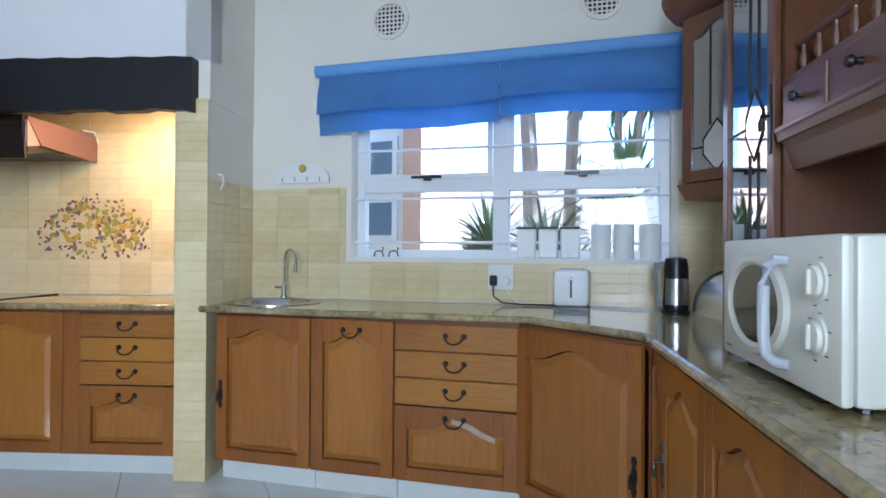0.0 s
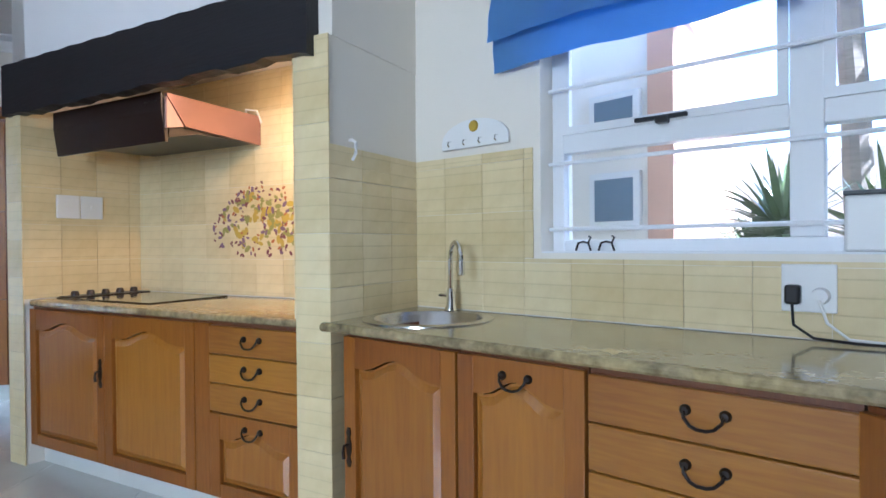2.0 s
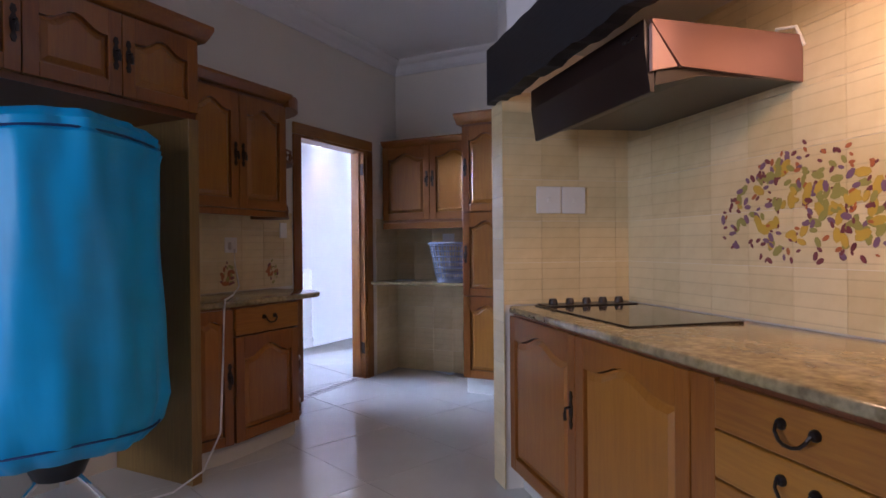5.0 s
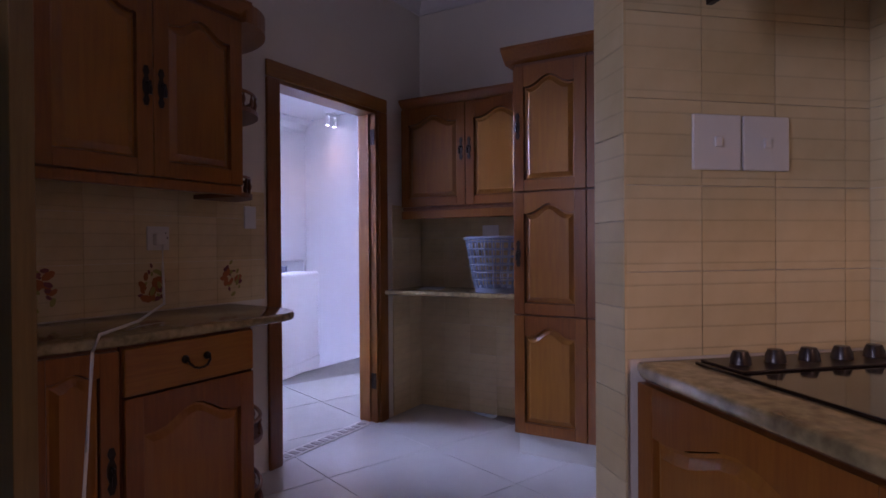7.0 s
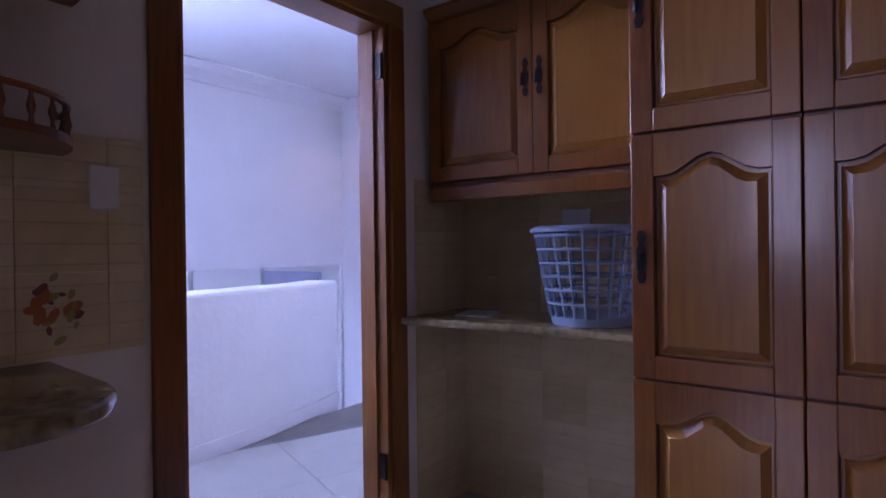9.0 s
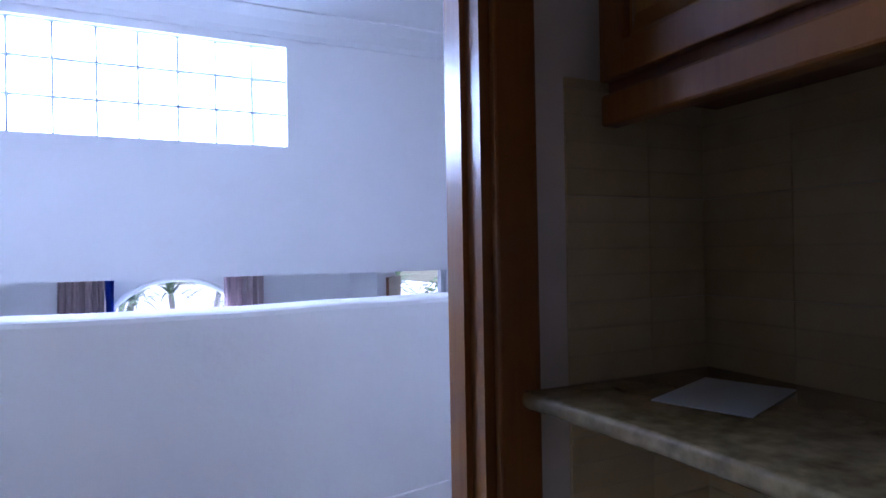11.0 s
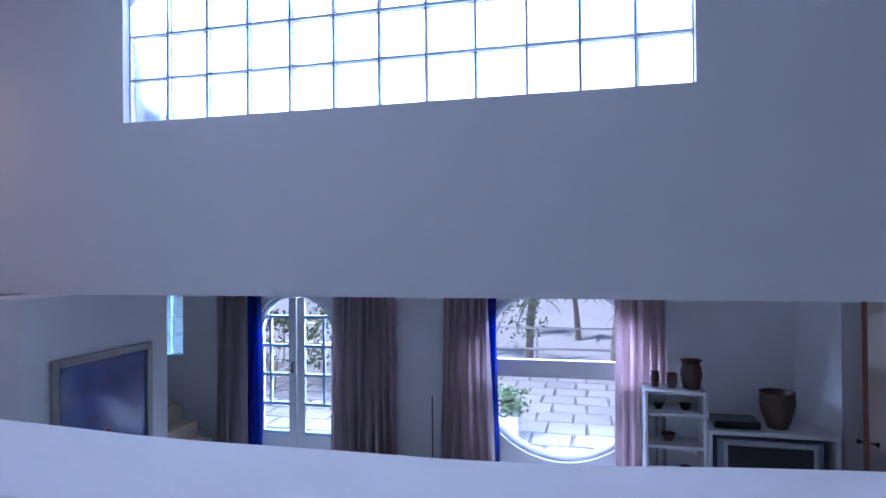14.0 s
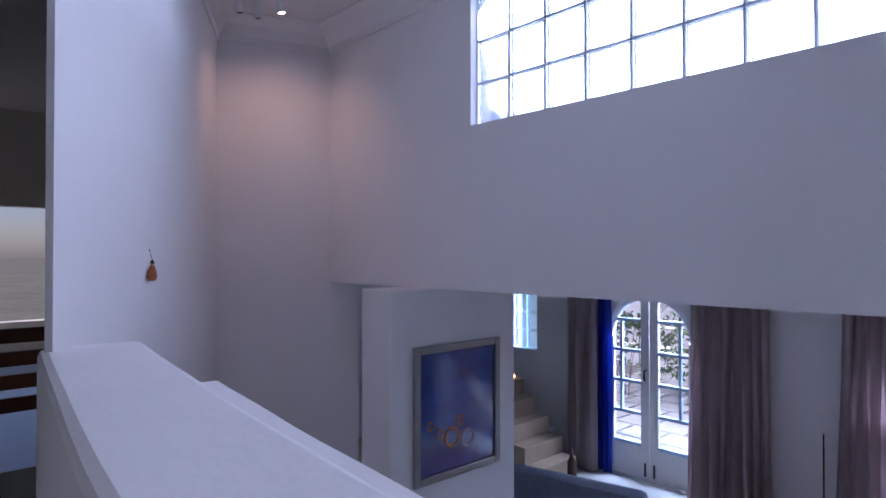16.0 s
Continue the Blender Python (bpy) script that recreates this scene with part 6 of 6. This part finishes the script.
# sofa and cushion
sofa = thing("sofa", "grey blue upholstered sofa with curved back", "sofa", G @ pose(3.2, 6.38, GROUND, 0, 0, 14) @ Matrix.Diagonal((0.64, 1, 0.92, 1)))
part("base", box(B(), -0.95, 0.95, -0.42, 0.42, 0.10, 0.34, 0.05), SOFAM, sofa, "", True)
for x in (-0.47, 0.47):
    part("seat_cushion", box(B(), x - 0.45, x + 0.45, -0.40, 0.22, 0.342, 0.50, 0.06), SOFAM, sofa, "", True)
part("backrest", box(B(), -0.93, 0.93, 0.23, 0.46, 0.345, 0.86, 0.09), SOFAM, sofa, "", True)
for x in (-1.04, 0.96):
    part("arm", box(B(), x, x + 0.12, -0.42, 0.46, 0.10, 0.62, 0.05), SOFAM, sofa, "", True)
for x in (-0.85, 0.85):
    for y in (-0.35, 0.35):
        part("leg", box(B(), x - 0.03, x + 0.03, y - 0.03, y + 0.03, 0, 0.099), WOOD_D, sofa)
bm = box(B(), -0.24, 0.24, -0.24, 0.24, -0.05, 0.05, 0.045)
solid("patterned_cushion", bm, mat("floral_cloth", (0.62, 0.58, 0.58), 0.9, grain=0.6, scale=22, dark=(0.2, 0.13, 0.16)), "pale patterned cushion lying on the sofa", "cushion", G @ pose(3.32, 6.34, GROUND + 0.512, 4, 0, 30), smooth=True)
solid("rug", box(B(), 3.9, 6.2, 6.6, 8.3, GROUND + 0.001, GROUND + 0.014, 0.004), mat("rust_rug", (0.22, 0.10, 0.06), 0.95, grain=0.4, scale=14, bump=0.3, bump_scale=200), "rust brown rug on the living room floor", "rug", G)
solid("floor_stand", tube(B(), [(4.36, 8.72, GROUND), (4.36, 8.72, GROUND + 1.0)], 0.007), IRON, "thin dark metal stand beside the curtain", "stand", G, smooth=True)

# shelf unit, television and pots
shf = thing("shelf_unit", "white stepped shelf unit with pottery", "shelf", G @ pose(6.585, 8.42, GROUND))
SHW, SHH = 0.56, 1.24
for x in (0, SHW - 0.03):
    part("side", box(B(), x, x + 0.03, 0, 0.36, 0, SHH, 0.003), PAINT_W, shf)
for z in (0.05, 0.37, 0.68, 0.99, SHH - 0.035):
    part("shelf", box(B(), 0.031, SHW - 0.031, 0, 0.36, z, z + 0.03), PAINT_W, shf)
part("back", box(B(), 0.031, SHW - 0.031, 0.345, 0.36, 0.09, SHH - 0.04), PAINT_W, shf)
for x, r, h in ((6.70, 0.045, 0.16), (6.86, 0.055, 0.14), (7.04, 0.105, 0.28)):
    solid("clay_pot", lathe(B(), [(0, 0), (r * 0.75, 0), (r, h * 0.55), (r * 0.8, h * 0.9), (r * 1.0, h), (r * 0.85, h), (r * 0.66, h * 0.88), (0, h * 0.3)], 20), CLAY, "brown pottery jar on the shelf unit", "pot", G @ pose(x, 8.6, GROUND + SHH - 0.004), "pottery", smooth=True)
for x, z, r in ((6.73, 1.02, 0.05), (6.98, 1.02, 0.06), (6.82, 0.71, 0.07), (6.98, 0.40, 0.06)):
    solid("bowl", lathe(B(), [(0, 0), (r * 0.5, 0), (r, r), (r * 0.92, r), (r * 0.45, 0.01), (0, 0.01)], 18), CLAY, "small brown bowl on a shelf", "bowl", G @ pose(x, 8.6, GROUND + z + 0.0005), "pottery", smooth=True)
tvu = thing("television_cabinet", "white low cabinet holding a television", "cabinet", G @ pose(7.15, 8.36, GROUND))
part("top", box(B(), 0, 1.1, 0, 0.45, 0.86, 0.90, 0.004), PAINT_W, tvu)
for x in (0, 1.07):
    part("side", box(B(), x, x + 0.03, 0, 0.45, 0, 0.859), PAINT_W, tvu)
part("base", box(B(), 0.031, 1.069, 0, 0.45, 0.05, 0.08), PAINT_W, tvu)
tv = thing("television", "grey framed television with dark blank screen", "television", G @ pose(7.68, 8.36, GROUND + 0.0805))
part("case", box(B(), -0.45, 0.45, 0.03, 0.38, 0.0, 0.74, 0.012), mat("silver_grey", (0.22, 0.23, 0.26), 0.4), tv)
part("screen", box(B(), -0.36, 0.36, 0.024, 0.029, 0.12, 0.68), GLASSBLK, tv, "dark glossy screen")
part("bezel", box(B(), -0.40, 0.40, 0.0292, 0.0298, 0.08, 0.72), STEEL, tv)
vcr = solid("media_player", box(B(), -0.2, 0.2, -0.14, 0.14, 0, 0.07, 0.005), BLACK, "black media player on the cabinet", "player", G @ pose(7.42, 8.58, GROUND + 0.901))
solid("clay_pot", lathe(B(), [(0, 0), (0.09, 0), (0.15, 0.17), (0.148, 0.2), (0.158, 0.22), (0.15, 0.31), (0.158, 0.34), (0.14, 0.34), (0.12, 0.25), (0, 0.1)], 24), CLAY, "wide brown pot on the television cabinet", "pot", G @ pose(7.80, 8.58, GROUND + 0.901), smooth=True)

# ---- outside the living room ----
bm = box(B(), -4.0, 14.0, FB + 0.23, 15.5, GROUND - 0.16, GROUND - 0.03)
patio = structure("pavement", bm, mat("patio_mortar", (0.30, 0.28, 0.25), 0.9, grain=0.2), "stone paved garden terrace", "pavement", G)
rnd = random.Random(8)
flag = {}
for i in range(18):
    for j in range(11):
        w, d = 0.56, 0.56
        key = (i * 7 + j * 3) % 5
        if key not in flag:
            e = [rnd.uniform(0.005, 0.05) for _ in range(8)]
            flag[key] = mesh_of("flagstone", prism(B(), [(e[0], e[1]), (w - e[2], e[3] * 0.6), (w - e[4] * 0.6, d - e[5]), (e[6], d - e[7] * 0.6)], 0, 0.028), STONE)
        ob = new("flagstone", flag[key])
        ob.parent = patio
        ob.matrix_local = pose(-1.0 + i * 0.57 + 0.2 * (j % 2), FB + 0.3 + j * 0.57, GROUND - 0.03)
# made-up slab, coloured pale to give the blown-out brightness behind the palms
structure("pavement_lower", box(B(), -16.0, 26.0, 15.6, 60.0, GROUND - 0.158, GROUND - 0.10), mat("pale_backdrop", (0.74, 0.73, 0.70), 0.7, grain=0.2, scale=0.6, bump=0.2), "added pale slab standing in for the bright distance beyond the railing", "pavement", G)
fence = thing("terrace_railing", "thin metal railing along the terrace edge", "railing", G @ pose(0, 15.2, GROUND - 0.03))
for x in range(-3, 14, 2):
    part("post", tube(B(), [(x, 0, 0), (x, 0, 1.0)], 0.025), STEEL, fence)
for z in (0.55, 1.0):
    part("rail", tube(B(), [(-3, 0, z), (13, 0, z)], 0.022), STEEL, fence, "", True)


def strap_crown(bm, rnd, count, length, width, droop, center=(0, 0, 0), up=0.9):
    """Long narrow arching leaves round a growing point."""
    for _ in range(count):
        a, lean = rnd.uniform(0, math.tau), rnd.uniform(0.15, 1.25)
        ln = length * rnd.uniform(0.6, 1.15)
        prev = None
        side = Vector((-math.sin(a), math.cos(a), 0))
        for k in range(6):
            u = k / 5
            out = ln * u * math.sin(lean)
            h = ln * u * math.cos(lean) * up - droop * ln * u * u * math.sin(lean)
            c = Vector(center) + Vector((math.cos(a) * out, math.sin(a) * out, h))
            w = side * width * (1 - u) ** 0.6 * (0.4 + min(1, 4 * u) * 0.6)
            cur = (bm.verts.new(c - w), bm.verts.new(c + w + Vector((0, 0, 0.004))))
            if prev:
                bm.faces.new((prev[0], prev[1], cur[1], cur[0]))
            prev = cur


def palm(label, m, height, rnd, crowns=1, lean=0.2, count=46, length=0.75, width=0.022, droop=0.55, r=0.06):
    t = thing("palm_tree", label, "tree", m)
    tops = []
    for c in range(crowns):
        a = rnd.uniform(0, math.tau)
        h = height * (1 - 0.22 * c * rnd.uniform(0.6, 1.2))
        pts = [(lean * h * u * u * math.cos(a) + 0.08 * c, lean * h * u * u * math.sin(a), h * u) for u in (0, 0.25, 0.5, 0.75, 1)]
        part("trunk", tube(B(), pts, r, 10, r * 0.7), TRUNK, t, "", True)
        tops.append(pts[-1])
    for p in tops:
        bm = B()
        strap_crown(bm, rnd, count, length, width, droop, p)
        part("crown", bm, LEAF, t)
    return t


rnd = random.Random(5)
for x, y, h in ((2.0, 13.2, 1.6), (4.7, 16.6, 1.6), (6.7, 17.2, 1.8), (0.4, 15.0, 1.7), (8.8, 16.8, 1.7), (3.4, 17.5, 2.1), (10.5, 14.5, 1.7), (2.7, 14.4, 1.4), (12.0, 13.0, 1.8), (5.8, 21.0, 1.5), (4.2, 22.0, 1.7), (7.6, 20.0, 1.3)):
    palm("feathery palm tree beyond the terrace", G @ pose(x, y, GROUND - 0.16), h, rnd, 1, 0.1, 60, 1.5, 0.05, 0.7, 0.10)


def bush(label, m, r, h, number, rnd):
    t = thing("shrub", label, "shrub", m)
    for k in range(5):
        a = rnd.uniform(0, math.tau)
        part("stem", tube(B(), [(0, 0, 0), (r * 0.3 * math.cos(a), r * 0.3 * math.sin(a), h * 0.5), (r * 0.6 * math.cos(a), r * 0.6 * math.sin(a), h * 0.8)], 0.012, 5, 0.005), TRUNK, t)
    bm = B()
    for _ in range(number):
        a, b, q = rnd.uniform(0, math.tau), rnd.uniform(-0.3, 1.5), rnd.uniform(0.5, 1.0) ** 0.5
        c = Vector((r * q * math.cos(a) * math.cos(b), r * q * math.sin(a) * math.cos(b), h * 0.45 + h * 0.55 * q * math.sin(b)))
        d, e = Vector((rnd.gauss(0, 1), rnd.gauss(0, 1), rnd.gauss(0, 0.6))).normalized() * 0.07, Vector((rnd.gauss(0, 1), rnd.gauss(0, 1), rnd.gauss(0, 1))).normalized() * 0.028
        vs = [bm.verts.new(c + v) for v in (-d, e, d, -e)]
        bm.faces.new(vs)
    part("foliage", bm, LEAF, t)
    return t


for x, y, r, h, n in ((0.2, 12.6, 1.0, 1.7, 900), (1.4, 13.8, 1.1, 2.3, 1100), (3.6, 16.3, 1.6, 2.2, 1300), (8.4, 17.2, 1.8, 2.4, 1300), (11.2, 12.2, 1.0, 2.2, 900), (9.4, 12.8, 0.8, 1.6, 800)):
    bush("dense green shrub beside the terrace", G @ pose(x, y, GROUND - 0.16), r, h, n, rnd)
pp = thing("plant_pot", "pale square planter with a leafy plant on the terrace", "planter", G @ pose(4.95, 10.6, GROUND - 0.002))
part("pot", prism(B(), [(-0.17, -0.17), (0.17, -0.17), (0.17, 0.17), (-0.17, 0.17)], 0, 0.34), RENDER_W, pp)
bm = B()
for _ in range(260):
    a, q = rnd.uniform(0, math.tau), rnd.uniform(0, 0.34)
    c = Vector((q * math.cos(a), q * math.sin(a), 0.36 + rnd.uniform(0, 0.34)))
    d, e = Vector((rnd.gauss(0, 1), rnd.gauss(0, 1), rnd.gauss(0, 0.5))).normalized() * 0.06, Vector((rnd.gauss(0, 1), rnd.gauss(0, 1), rnd.gauss(0, 1))).normalized() * 0.03
    bm.faces.new([bm.verts.new(c + v) for v in (-d, e, d, -e)])
part("foliage", bm, LEAF, pp)

# ---- outside the kitchen window ----
gw = structure("garden_wall", box(B(), -6.0, 7.0, 7.4, 7.6, GROUND - 0.2, 1.9), RENDER_W, "tall white garden wall", "wall")
bm = box(B(), -7.0, 7.0, 3.93, 7.4, -0.4, -0.15)
structure("garden_bed", bm, EARTH, "planted strip behind the kitchen", "ground")
wing = thing("house_wing", "white and salmon house wing across the garden", "house", pose(-3.2, 6.2, -0.15, 0, 0, -8))
part("wall", box(B(), -1.2, 1.62, 0, 1.0, 0, 3.2), RENDER_W, wing)
part("pilaster", box(B(), 1.621, 1.82, -0.06, 0.94, 0, 3.2, 0.006), RENDER_P, wing, "salmon painted pilaster")
for z in (1.42, 2.02):
    wn = part("window", box(B(), 1.12, 1.55, -0.05, -0.001, z, z + 0.42, 0.004), ALU, wing, "white window frame")
    part("pane", box(B(), 1.17, 1.50, -0.054, -0.0505, z + 0.05, z + 0.37), mat("blue_grey_glass", (0.16, 0.22, 0.30), 0.06, coat=0.5), wn)
# out-of-view wall, added only to keep direct sun off the plants
structure("wall_east_wing", box(B(), 3.2, 3.5, 3.95, 7.39, GROUND - 0.2, 5.6), RENDER_W, "plain white unseen wall added to shade the garden from the sun", "wall")
rnd = random.Random(12)
for x, y, h, cr in ((-0.30, 5.7, 4.3, 1), (-0.02, 5.9, 4.6, 1), (0.36, 5.4, 3.1, 2), (0.74, 5.3, 2.9, 2), (1.15, 5.6, 2.6, 1)):
    palm("tall dracaena with strap leaves outside the kitchen", pose(x, y, -0.15), h, rnd, cr, 0.05, 90, 0.85, 0.034, 0.75, 0.085 if cr == 1 and x < 0.5 else 0.04)
for x, y, h in ((-0.52, 5.3, 1.3), (-0.80, 5.9, 1.1), (0.95, 4.9, 1.2), (0.45, 5.4, 1.4), (-0.1, 4.9, 1.2), (1.3, 5.0, 1.45), (0.6, 4.8, 1.7)):
    palm("low dracaena with long strap leaves", pose(x, y, -0.15), h, rnd, 1, 0.1, 90, 0.7, 0.026, 0.6, 0.03)
